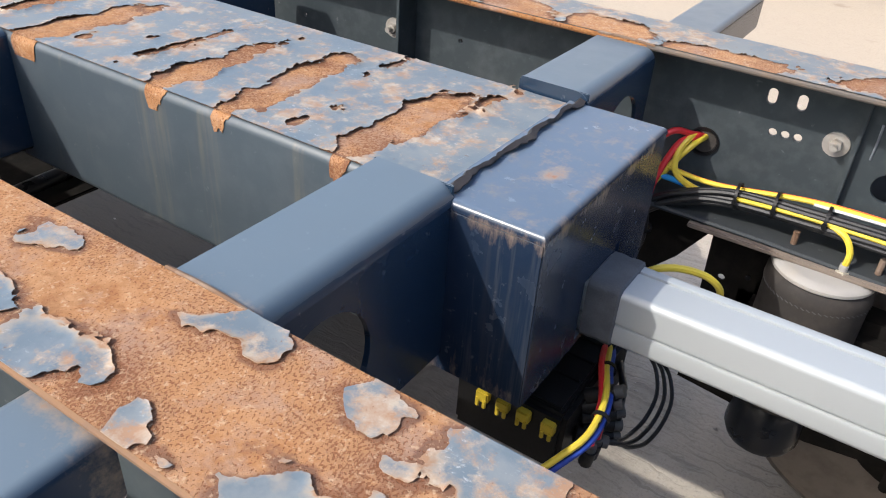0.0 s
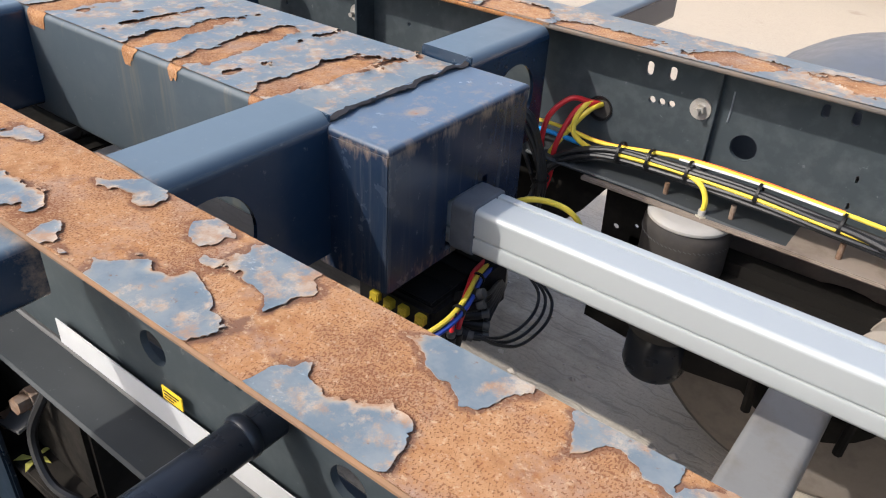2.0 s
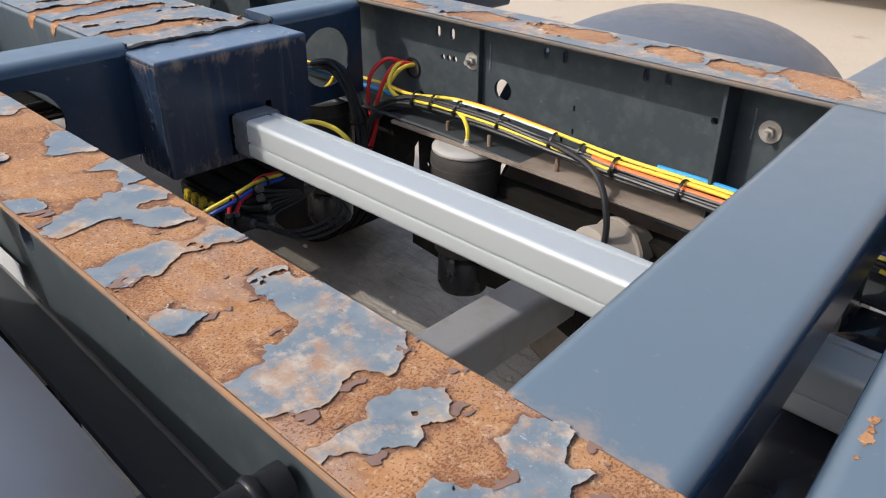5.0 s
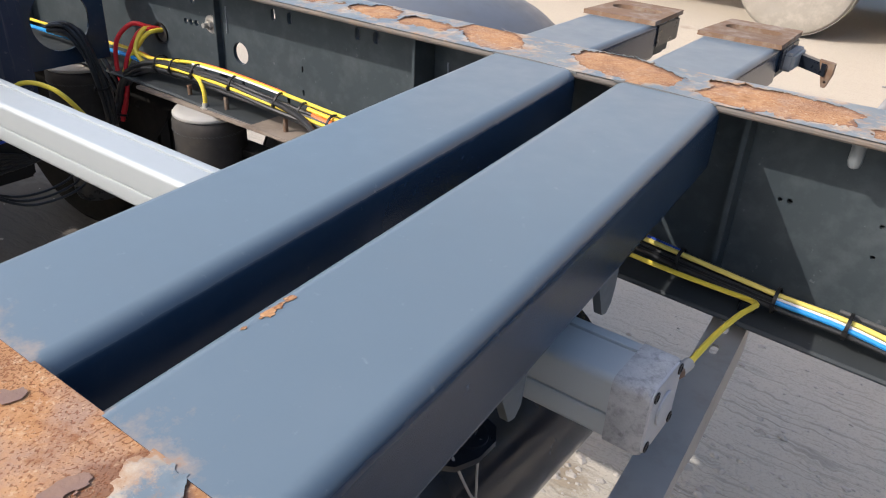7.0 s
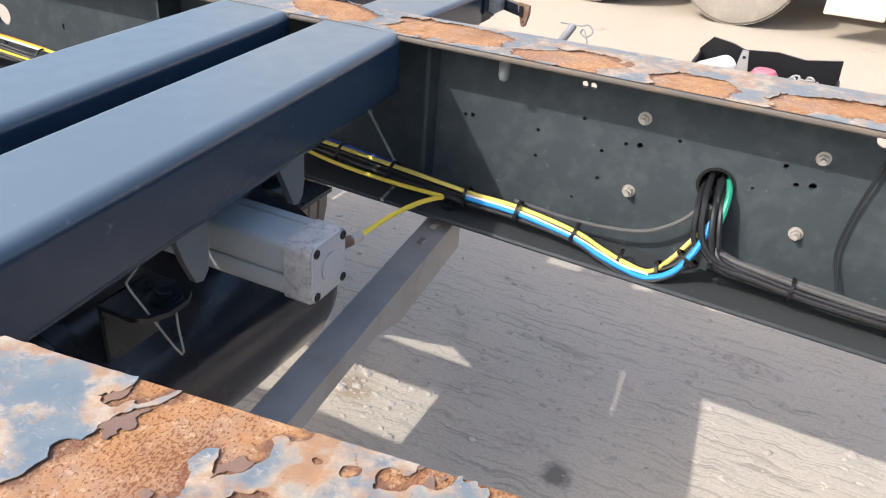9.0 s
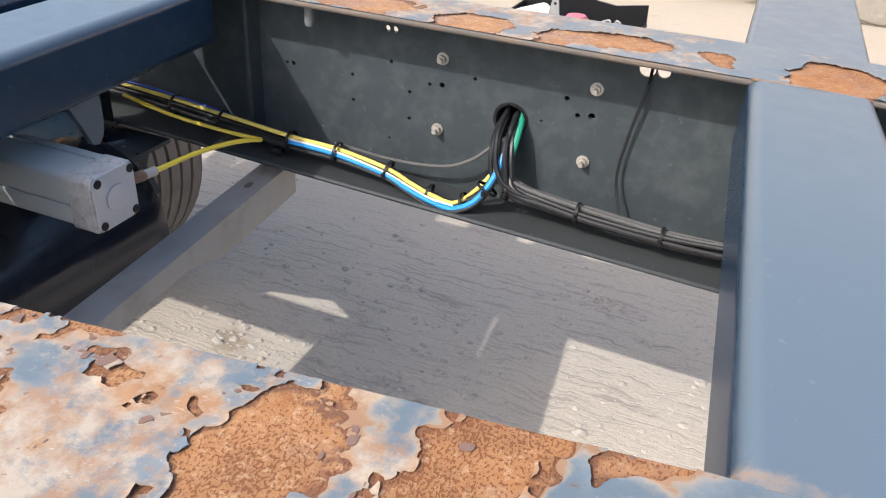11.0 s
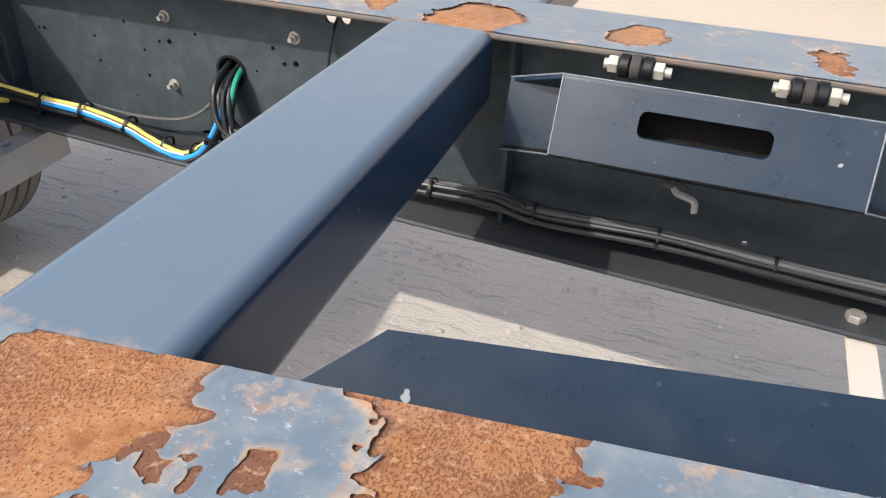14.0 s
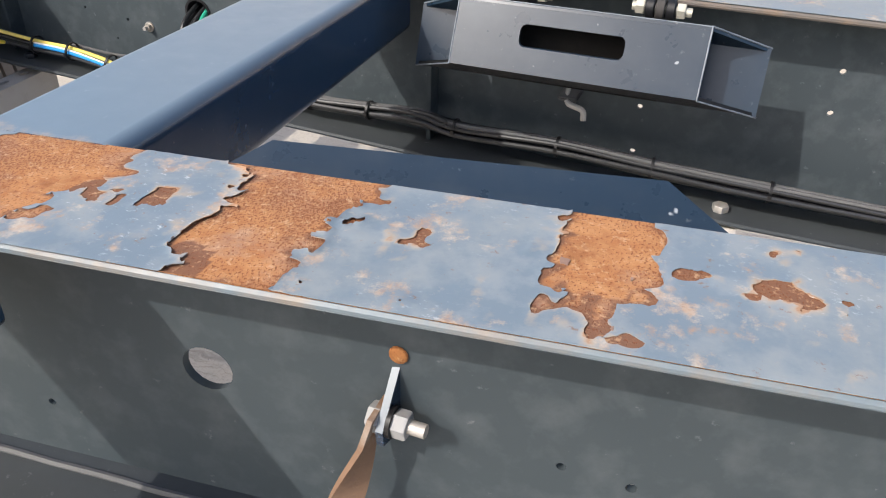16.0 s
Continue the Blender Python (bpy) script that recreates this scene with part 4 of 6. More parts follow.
for x, z in ((2.417, 1.135), (2.414, 0.984), (2.731, 1.132), (2.727, 0.982)):
    b = part("bolt", lathe((x, WEB_Y, z), (0, -1, 0), [(0, 0.013), (0.003, 0.013)], 16), M_BOLT, far, "small zinc bolt")
    part("nut", hexagon((x, WEB_Y - 0.003, z), (0, -1, 0), 0.0095, 0.009), M_BOLT, b)
    part("thread", rod((x, WEB_Y - 0.012, z), (x, WEB_Y - 0.022, z), 0.005, seg=10), M_BOLT, b)
# added backing that stops lit ground from showing through the bolt holes
part("hole_backing", block(2.0, 2.80, WEB_Y + 0.045, WEB_Y + 0.050, 0.90, 1.158, 0.001), M_DARK, web, "dark plate added so that the web's bolt holes show dark")
# pale raised lines stand in for the lit edges of upright slots
for x in (0.617, 1.338):
    part("weld_seam", hose([(x, WEB_Y - 0.001, 1.086), (x + 0.001, WEB_Y - 0.001, 1.12), (x, WEB_Y - 0.001, 1.154)], 0.0022, 6, 4), M_EDGE, web, "pale upright line in place of a slot's lit edge")
part("stud", lathe((2.152, 1.052, H - TH), (0, 0, -1), [(0, 0.0105), (0.038, 0.0105), (0.046, 0.008), (0.049, 0.003)], 16), M_PIN, far, "painted stub pin under the flange")

# the ends of the rails, out of view
for x0, x1 in ((-4.0, -1.4), (5.2, 7.0)):
    coat("paint_coat", x0, x1, -0.1690, -0.001, lambda x, v: 0.008 + 0.05 * fbm(x, v, G1, 18.0, 4), near_place, 0.0013, M_COAT, near, "", 0.012, 5)
for x0, x1 in ((-4.0, -1.6), (4.8, 7.0)):
    coat("paint_coat", x0, x1, FAR_IN + 0.001, FAR_IN + 0.174, lambda x, v: 0.008 + 0.05 * fbm(x, v, G2, 18.0, 4), far_place, 0.0014, M_COAT, far, "", 0.012, 6)

# ---- chassis: spine and end box ----
spine = part("spine_beam", hull(bmesh.new(), [[(x, 0.525 + u, 1.2 + v) for u, v in round_rect(0.39, 0.26, 0.016)] for x in (-4.0, 0.192)]), M_SIDE, chassis, "square centre tube with rust streaks")
SPINE_RUST = [
    (-0.674, 0.450, 0.185, 0.050, 88), (-0.341, 0.440, 0.200, 0.036, 88), (-0.451, 0.511, 0.118, 0.021, 88), (-0.193, 0.481, 0.205, 0.040, -85),
    (0.042, 0.492, 0.200, 0.046, 86), (-0.611, 0.408, 0.028, 0.022, -70), (-0.309, 0.403, 0.033, 0.018, 77), (-0.521, 0.481, 0.028, 0.016, 79),
    (0.09, 0.62, 0.09, 0.02, 85), (-0.83, 0.5, 0.2, 0.03, 88), (-1.0, 0.5, 0.22, 0.05, 88), (-0.12, 0.66, 0.05, 0.012, 85), (-0.08, 0.40, 0.03, 0.006, 80),
]
G3 = lattice(31)


def spine_mask(x, v):
    return -inside(x, v, SPINE_RUST) + 0.044 * fbm(x, v, G3, 24.0, 5) + 0.008 * fbm(x, v, G3, 120.0, 2) + 0.004


rust_sheet(-1.3, 0.186, 0.336, 0.714, spine_mask, lambda x, v, z: (x, v, 1.2004 + z), spine, 0.008)
coat("paint_coat", -1.3, 0.188, 0.336, 0.714, spine_mask, lambda x, v, z: (x, v, 1.2 + z), 0.0020, M_COAT, spine, "peeling blue-grey paint", 0.0048, 15)
coat("paint_coat", -4.0, -1.3, 0.336, 0.714, lambda x, v: 0.02 + 0.05 * fbm(x, v, G3, 14.0, 4), lambda x, v, z: (x, v, 1.2 + z), 0.0020, M_COAT, spine, "", 0.014, 17)
# rust that runs over the near edge and ends in a rounded tongue on the side
def over_edge(x, v, z):
    """v runs along the top, round the near edge and down the side; 0.346 is where the edge begins."""
    d, r = 0.346 - v, 0.016 + z
    if d <= 0:
        return (x, v, 1.2 + z)
    a = min(d / 0.016, math.pi / 2)
    return (x, 0.346 - r * math.sin(a), 1.184 + r * math.cos(a) - max(0.0, d - 0.016 * math.pi / 2))


for x0, x1 in ((-0.80, -0.54), (-0.43, -0.26), (-0.26, -0.10), (-0.05, 0.14)):
    coat("rust_spill", x0, x1, 0.300, 0.352, lambda x, v: np.minimum(-spine_mask(x, np.maximum(v, 0.345)) - 0.25 * np.maximum(0.345 - v - 0.012, 0), v - 0.302), over_edge, 0.0016, M_RUST, spine, "rust spilling over the edge", 0.004, 19, curled=0.0)

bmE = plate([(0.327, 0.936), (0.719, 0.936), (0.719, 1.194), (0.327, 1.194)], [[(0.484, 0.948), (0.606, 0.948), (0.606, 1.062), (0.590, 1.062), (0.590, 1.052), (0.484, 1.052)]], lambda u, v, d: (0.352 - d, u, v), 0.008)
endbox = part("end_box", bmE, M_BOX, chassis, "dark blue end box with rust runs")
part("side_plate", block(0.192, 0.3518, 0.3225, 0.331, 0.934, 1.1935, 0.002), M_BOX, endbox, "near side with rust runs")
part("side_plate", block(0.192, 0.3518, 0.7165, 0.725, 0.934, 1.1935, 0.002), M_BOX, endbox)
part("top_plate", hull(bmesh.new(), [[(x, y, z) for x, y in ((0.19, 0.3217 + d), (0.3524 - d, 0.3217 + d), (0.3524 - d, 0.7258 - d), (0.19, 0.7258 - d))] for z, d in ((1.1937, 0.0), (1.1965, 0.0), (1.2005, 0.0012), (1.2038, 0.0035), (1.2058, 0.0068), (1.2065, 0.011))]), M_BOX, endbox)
for y in (0.3285, 0.7195):
    part("end_cap", block(0.097, 0.219, y, y + 0.004, 1.1985, 1.2235, 0.001), M_PAINT, endbox)
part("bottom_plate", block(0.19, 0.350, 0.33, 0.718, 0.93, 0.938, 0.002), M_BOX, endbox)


def torn_strip():
    rng = random.Random(3)
    rings = []
    for k in range(41):
        y = 0.336 + 0.38 * k / 40
        x = 0.207 + 0.002 * math.sin(k * 0.7) + rng.uniform(-0.0025, 0.0025)
        w = 0.0055 + 0.003 * math.sin(k * 0.33 + 1) + rng.uniform(-0.002, 0.002)
        zz = 1.2075 + 0.004 * abs(math.sin(k * 0.41)) + rng.uniform(0, 0.003)
        rings.append([(x - w, y, 1.207), (x - w * 0.2, y, zz + 0.004), (x + w, y, zz + 0.001), (x + w, y, zz - 0.001), (x - w * 0.2, y, zz + 0.002), (x - w * 0.9, y, 1.2055)])
    return hull(bmesh.new(), rings)


part("torn_seal", torn_strip(), M_SEALANT, endbox, "torn curled strip of black sealant")
part("weld_seam", hose([(0.193, 0.326, 1.2), (0.192, 0.325, 1.1), (0.193, 0.326, 0.94)], 0.0035, 6, 6), M_RBRN, endbox)

# ---- chassis: crossbeams ----
def holed_beam(y0, y1, hy):
    """The first crossbeam: a folded channel with a round opening in its face."""
    xa, xb, zb = 0.095, 0.222, 0.965
    bm = bmesh.new()
    arc = [(xb - 0.026 + 0.026 * math.cos(radians(a)), H - 0.006 - 0.026 + 0.026 * math.sin(radians(a))) for a in (0, 22, 45, 67, 90)]
    sec = arc + [(xa + 0.006, H - 0.006), (xa, H - 0.012), (xa, H - 0.05), (xa + 0.006, H - 0.05), (xa + 0.006, H - 0.014)] + [(x - 0.006, z - 0.007) for x, z in arc[::-1]]
    hull(bm, [[(x, y, z) for x, z in sec] for y in (y0, y1)])
    plate([(y0, zb), (y1, zb), (y1, H - 0.032), (y0, H - 0.032)], [circle(hy, 1.087, 0.082, 32)], lambda u, v, d: (xb - d, u, v), 0.008, bm)
    return bm


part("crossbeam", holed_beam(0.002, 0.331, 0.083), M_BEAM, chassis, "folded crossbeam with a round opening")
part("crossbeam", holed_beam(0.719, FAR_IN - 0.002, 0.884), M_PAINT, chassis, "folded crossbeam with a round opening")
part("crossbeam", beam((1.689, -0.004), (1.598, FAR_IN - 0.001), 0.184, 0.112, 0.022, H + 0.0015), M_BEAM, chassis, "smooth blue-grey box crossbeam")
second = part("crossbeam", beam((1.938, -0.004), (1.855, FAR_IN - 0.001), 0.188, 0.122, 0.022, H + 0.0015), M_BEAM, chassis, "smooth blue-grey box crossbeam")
def on_second(x, v, z):
    """A place on the second beam's top, round its west edge."""
    d = min(0.021, max(0.0, 1.8660 - 0.082 * v - x))
    return (x, v, H + 0.0015 + z - 0.022 + math.sqrt(0.022 ** 2 - d * d))


coat("rust_chip", 1.838, 1.880, 0.110, 0.195, lambda x, v: 0.0030 - 0.9 * np.abs(x - 1.8520 + 0.08 * (v - 0.15)) - 0.12 * np.abs(v - 0.150) + 0.020 * fbm(x, v, lattice(61), 70.0, 4), on_second, 0.0008, M_RUST, second, "chipped rusty spot at the edge", 0.0025, 27, curled=0.0)
third = beam((3.127, 0.112), (3.082, FAR_IN - 0.001), 0.190, 0.130, 0.022, H + 0.0015)
for q in third.verts:
    if q.co.y < 0.2:
        q.co.y = y_in(q.co.x) - 0.003
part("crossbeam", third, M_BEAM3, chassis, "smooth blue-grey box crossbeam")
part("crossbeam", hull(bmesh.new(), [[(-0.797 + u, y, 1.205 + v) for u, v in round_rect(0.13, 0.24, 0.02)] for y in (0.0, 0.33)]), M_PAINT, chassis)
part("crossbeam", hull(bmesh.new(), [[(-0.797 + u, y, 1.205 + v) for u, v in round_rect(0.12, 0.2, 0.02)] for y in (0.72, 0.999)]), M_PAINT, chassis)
for (xa, xb, y) in ((1.515, 1.69, FAR_IN), (1.763, 1.94, FAR_IN), (2.99, 3.17, FAR_IN), (0.1, 0.215, 0.0), (0.1, 0.215, FAR_IN)):
    part("weld_seam", hose([(xa, y, H + 0.0005), ((xa + xb) / 2, y + 0.001, H + 0.001), (xb, y, H - 0.002)], 0.0028, 6, 10), M_RBRN if y < 0.5 or xa > 2.5 or xa < 1 else M_DUSTY, chassis)
for x0, x1 in ((1.74, 1.985), (3.005, 3.2)):
    part("gusset", block(x1 - 0.01, x1, FAR_IN + 0.062, WEB_Y, z_low(x1), H - 0.02, 0.001), M_WEB, chassis)


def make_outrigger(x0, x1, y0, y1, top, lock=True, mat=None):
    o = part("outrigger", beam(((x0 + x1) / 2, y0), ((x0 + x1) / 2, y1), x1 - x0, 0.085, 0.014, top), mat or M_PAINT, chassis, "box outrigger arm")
    if lock:
        s = 1 if y1 > y0 else -1
        cx = (x0 + x1) / 2
        out = [(cx - 0.09, y1 - 0.03 * s), (cx + 0.09, y1 - 0.03 * s), (cx + 0.085, y1 + 0.15 * s), (cx - 0.075, y1 + 0.15 * s)]
        part("corner_plate", plate(out, [oblong(cx, y1 + 0.07 * s, 0.062, 0.024)], lambda u, v, d: (u, v, top + 0.010 - d), 0.010), M_RBRN, o, "rusted corner plate with a slotted opening")
        part("lock_housing", block(cx - 0.07, cx + 0.07, min(y1 + 0.01 * s, y1 + 0.13 * s), max(y1 + 0.01 * s, y1 + 0.13 * s), top - 0.09, top - 0.002, 0.01), M_WEB, o)
        part("side_plate", block(cx + 0.078, cx + 0.088, y1 + 0.0, y1 + 0.13, top - 0.055, top - 0.002, 0.003), M_DARK, o)
    return o


make_outrigger(1.455, 1.625, 1.176, 1.53, 1.222)
o2 = make_outrigger(1.735, 1.90, 1.176, 1.53, 1.222)
part("lock_lug", block(1.895, 1.925, 1.56, 1.66, 1.165, 1.205, 0.006), M_AXLE, o2, "pale worn lock lug")
part("lock_arm", hull(bmesh.new(), [[(x, y - dy, z - dz) for dy, dz in ((-0.010, 0), (0.010, 0), (0.010, 0.026), (-0.010, 0.026))] for x, y, z in ((1.92, 1.63, 1.195), (1.985, 1.60, 1.190))]), M_DARK, o2)
part("lock_handle", plate([(1.968, 1.196), (2.000, 1.192), (2.000, 1.168), (1.992, 1.140), (1.984, 1.140)], [circle(1.989, 1.152, 0.003, 8)], lambda u, v, d: (u, 1.595 + d, v), 0.016), M_RBRN, o2, "rusty lock handle")
make_outrigger(2.965, 3.19, 1.21, 1.95, 1.218, False)
make_outrigger(0.155, 0.265, 1.176, 1.62, 1.214, False)
make_outrigger(0.125, 0.222, -0.156, -1.1, 1.214, False, M_ARM)
make_outrigger(3.03, 3.235, -0.055, -0.95, 1.218, False)
part("lock_pin", rod((2.105, 1.42, 1.10), (2.134, 1.545, 1.176), 0.010, seg=12), M_AXLE, chassis, "dull grey loose pin")
part("pin_clip", hose([(2.105, 1.535, 1.182), (2.134, 1.54, 1.181), (2.160, 1.525, 1.185), (2.180, 1.52, 1.190), (2.192, 1.515, 1.176), (2.178, 1.51, 1.164), (2.163, 1.515, 1.172), (2.172, 1.51, 1.180), (2.188, 1.50, 1.150)], 0.0020, 6, 6), M_AXLE, chassis, "bent wire clip")

# lower crossbar and hanger ears
def bar_x(v):
    return 2.13 - 0.082 * v


pl = plate([(-0.040, 0.0), (0.022, 0.0), (0.022, 1.05), (-0.040, 1.05)], [oblong(-0.012, 0.90, 0.007, 0.016), oblong(-0.012, 0.972, 0.007, 0.016)], lambda u, v, d: (bar_x(v) + u, 0.06 + v, 0.832 - d), 0.005)
bar = part("lower_crossbar", pl, M_GALV, chassis, "galvanised channel crossbar with slots")
part("side_face", hull(bmesh.new(), [[(bar_x(v) + 0.0165 + w, 0.06 + v, z) for w, z in ((0.0055, 0.8268), (0.0, 0.8268), (0.0, low), (0.0055, low))] for v, low in ((0.0, 0.788), (0.62, 0.788), (0.68, 0.768), (0.72, 0.752), (1.05, 0.752))]), M_GALV, bar)
part("side_face", hull(bmesh.new(), [[(bar_x(v) - 0.040 + w, 0.06 + v, z) for w, z in ((0.0055, 0.8268), (0.0, 0.8268), (0.0, 0.788), (0.0055, 0.788))] for v in (0.0, 0.8, 1.05)]), M_GALV, bar)
for y, x, low in ((0.40, 1.952, 1.004), (0.645, 1.945, 1.022)):
    ear = [(y - 0.066, 1.148), (y + 0.030, 1.148), (y + 0.030, 1.06), (y + 0.024, low + 0.012), (y + 0.012, low), (y - 0.002, low + 0.004), (y - 0.020, low + 0.045), (y - 0.034, 1.095)]
    e = part("hanger_ear", plate(ear, [], lambda u, v, d: (x + d, u, v), 0.012), M_PIN, chassis, "leaf-shaped grey hanger plate under the beam")
    part("rust_bleed", lathe((x + 0.0125, y - 0.045, 1.135), (1, 0, 0), [(0, 0.010), (0.001, 0.008)], 12), M_RBRN, e)

# flat plate added and sized to keep sun off the ground beyond
ang = part("hanger_bracket", plate([(1.50, 0.79), (1.78, 0.79), (1.78, 1.03), (1.30, 1.03), (1.30, 0.87), (1.38, 0.865)], [], lambda u, v, d: (u, v, 0.856 - d), 0.010), M_NAVYP, chassis, "dark angle bracket under the beams, its flat plate added to block sun")
part("cheek_plate", plate([(0.90, 0.8565), (0.905, 1.128), (0.998, 1.128), (0.998, 0.872), (1.078, 0.872), (1.098, 0.83), (1.101, 0.78), (1.080, 0.735), (1.115, 0.65), (1.0, 0.60), (0.93, 0.62)][::-1], [circle(1.065, 0.80, 0.012, 14)], lambda u, v, d: (1.65 - d, u, v), 0.012), M_DARK, ang, "rounded dark hanger cheek with a bolt hole")

# ---- bolted stop brackets on the rails ----
def make_bracket(m, mirrored):
    """An open rectangular tube bracket with two bolts above it, built along x round 0."""
    L = 0.218
    slot = [(-0.006 + a, 0.079 + b) for a, b in round_rect(0.184, 0.036, 0.011, 4)]
    P = lambda u, y, z: m @ Vector((u, y, z))
    f = plate([(-L, -0.05), (L, -0.05), (L, 0.058), (-L, 0.058)], [[(a, b - 0.052) for a, b in slot]], lambda u, v, d: P(u, -0.108 + d + 0.47 * (v - 0.058), v), 0.006)
    o = part("stop_bracket", f, M_NAVYP, chassis, "folded tube bracket bolted under the flange")
    c, s = 0.058, -0.05
    yt, yb = -0.108, -0.108 + 0.47 * (s - c)
    def sheet(rows, t):
        bm = bmesh.new()
        a = [P(*p) for p in rows]
        n = (a[1] - a[0]).cross(a[3] - a[0]).normalized() * t
        return hull(bm, [a, [p + n for p in a]])
    part("top_plate", sheet([(-L, yt, c), (L, yt, c), (L + 0.10, yt + 0.075, c - 0.045), (-L - 0.10, yt + 0.075, c - 0.045)], -0.006), M_NAVYP, o)
    part("back_plate", sheet([(-L - 0.10, yt + 0.075, c - 0.045), (L + 0.10, yt + 0.075, c - 0.045), (L + 0.10, yb + 0.085, s - 0.045), (-L - 0.10, yb + 0.085, s - 0.045)], -0.006), M_NAVYP, o)
    # added black sheet, and a blackened bottom plate, keep the slot's inside dark
    part("slot_shade", sheet([(-0.15, yt + 0.062, c - 0.045), (0.15, yt + 0.062, c - 0.045), (0.15, yb + 0.072, s - 0.040), (-0.15, yb + 0.072, s - 0.040)], -0.003), M_GRIMESHADE, o, "black sheet added behind the slot as its shade")
    part("bottom_plate", sheet([(-L, yb, s), (L, yb, s), (L + 0.10, yb + 0.085, s - 0.045), (-L - 0.10, yb + 0.085, s - 0.045)], 0.006), M_BLACK, o)
    for k in (-1, 1):
        e = k * (L + 0.001)
        part("worn_edge", hose([P(e, yt, c + 0.001), P(e, (yt + yb) / 2, (c + s) / 2), P(e, yb, s - 0.001)], 0.0016, 6, 3), M_EDGE, o, "paint scuffed pale along the edge")
        part("worn_edge", hose([P(e, yt, c + 0.001), P(e + 0.05 * k, yt + 0.0375, c - 0.0215), P(e + 0.10 * k, yt + 0.075, c - 0.044)], 0.0016, 6, 3), M_EDGE, o)
        part("worn_edge", hose([P(e, yb, s - 0.001), P(e + 0.05 * k, yb + 0.0425, s - 0.0235), P(e + 0.10 * k, yb + 0.085, s - 0.046)], 0.0016, 6, 3), M_EDGE, o)
    part("worn_edge", hose([P(-L, yt, c + 0.0005), P(0, yt, c + 0.0008), P(L, yt, c + 0.0005)], 0.0013, 6, 3), M_EDGE, o)
    if not mirrored:
        for u in (-0.125, 0.125):
            b = part("bolt", rod(P(u - 0.052, -0.01, 0.052), P(u + 0.052, -0.01, 0.050), 0.008, seg=12), M_ZINC, o, "zinc bolt with rubber bushes")
            ax = (m.to_3x3() @ Vector((1, 0, 0)))
            part("bolt_head", hexagon(P(u - 0.045, -0.01, 0.052), ax, 0.0145, 0.015), M_ZINC, b)
            part("nut", hexagon(P(u + 0.026, -0.01, 0.051), ax, 0.0145, 0.015), M_ZINC, b)
            for k in range(3):
                part("bush", lathe(P(u - 0.028 + 0.018 * k, -0.01, 0.052), ax, [(0, 0.017), (0.002, 0.0192), (0.014, 0.0192), (0.016, 0.017)], 20), M_BLACK if k != 1 else M_RUBBER, b)
    return o


make_bracket(Matrix.Translation((3.545, 1.002, 1.163)), False)
make_bracket(Matrix.Translation((3.572, 0.182, 1.151)) @ Matrix.Rotation(radians(10.6), 4, "Z") @ Matrix.Scale(-1, 4, (0, 1, 0)), True)

# ---- pneumatic cylinder ----
cyl = thing("pneumatic_cylinder", (1.2, 0.54, 0.95), "long square aluminium pneumatic cylinder lying under the crossbeams", "cylinder")


def alu_section(y0, z0, s=0.094):
    """Square profile with rounded corners and a narrow groove on each face."""
    h, d, r = s / 2, 0.005, 0.011
    q = []
    for k, g in enumerate((0.0, -0.022, 0.008, 0.0)):
        a = radians(90 * k)
        c, n = math.cos(a), math.sin(a)
        row = [(h, -h + r), (h, g - 0.0045), (h - 0.001, g - 0.0025), (h - d, g - 0.0022), (h - d, g + 0.0022), (h - 0.0022, g + 0.0028), (h, g + 0.0075), (h, h - r)]
        row += [(h - r + r * math.cos(radians(t)), h - r + r * math.sin(radians(t))) for t in (22, 45, 68)]
        q += [(y0 + u * c - v * n, z0 + u * n + v * c) for u, v in row]
    return q


CY0, CY1 = (0.546, 0.999), (0.548, 1.000)
part("profile", hull(bmesh.new(), [[(x, y, z) for y, z in alu_section(*c)] for x, c in ((0.34, CY0), (2.042, CY1))]), M_ALU, cyl, "silver anodised square profile")
def tube_ring(x, w, h, r, k=1.0):
    return [(x, 0.547 + u * k, 0.9995 + h / 2 * k + v * k) for u, v in round_rect(w, h, r, 4)]


part("foam_sleeve", hull(bmesh.new(), [tube_ring(x, 0.1035 + d, 0.1035 + d, 0.014) for x, d in ((0.3525, 0.0), (0.366, 0.0012), (0.378, -0.0008), (0.390, 0.001), (0.399, 0.0), (0.402, -0.006))]), M_FOAM, cyl, "dark grey speckled foam wrap")
cap = part("end_cap", hull(bmesh.new(), [tube_ring(x, 0.098, 0.100, 0.012, k) for x, k in ((2.040, 1.0), (2.082, 1.0), (2.087, 0.96))]), M_GRAIN, cyl, "grainy cast end cap")
face = part("cover_plate", hull(bmesh.new(), [[(x, 0.547 + u * k, 1.048 + v * k - 0.048 * (1 - k)) for u, v in round_rect(0.090, 0.096, 0.016, 4)] for x, k in ((2.0862, 1.0), (2.0888, 1.0), (2.0900, 0.97))]), M_CAST, cap, "smooth grey cover plate")
for a, b in ((-1, -1), (-1, 1), (1, -1), (1, 1)):
    part("screw", lathe((2.0903, 0.548 + a * 0.0355, 1.0 + b * 0.0375), (1, 0, 0), [(0, 0.0075), (0.0015, 0.0075), (0.002, 0.0045), (0.0008, 0.004)], 12), M_BLACK, face)
part("bearing_disc", lathe((2.0903, 0.548, 1.0), (1, 0, 0), [(0, 0.023), (0.0025, 0.023), (0.0035, 0.020)], 24), M_CAST, face)
fit_ = part("hose_fitting", rod((2.072, 0.598, 1.005), (2.080, 0.624, 1.005), 0.010, seg=6), M_RBRN, cyl, "brass hose fitting")
part("collar", rod((2.080, 0.624, 1.005), (2.083, 0.648, 1.004), 0.0085, seg=12), M_BEIGE, fit_)

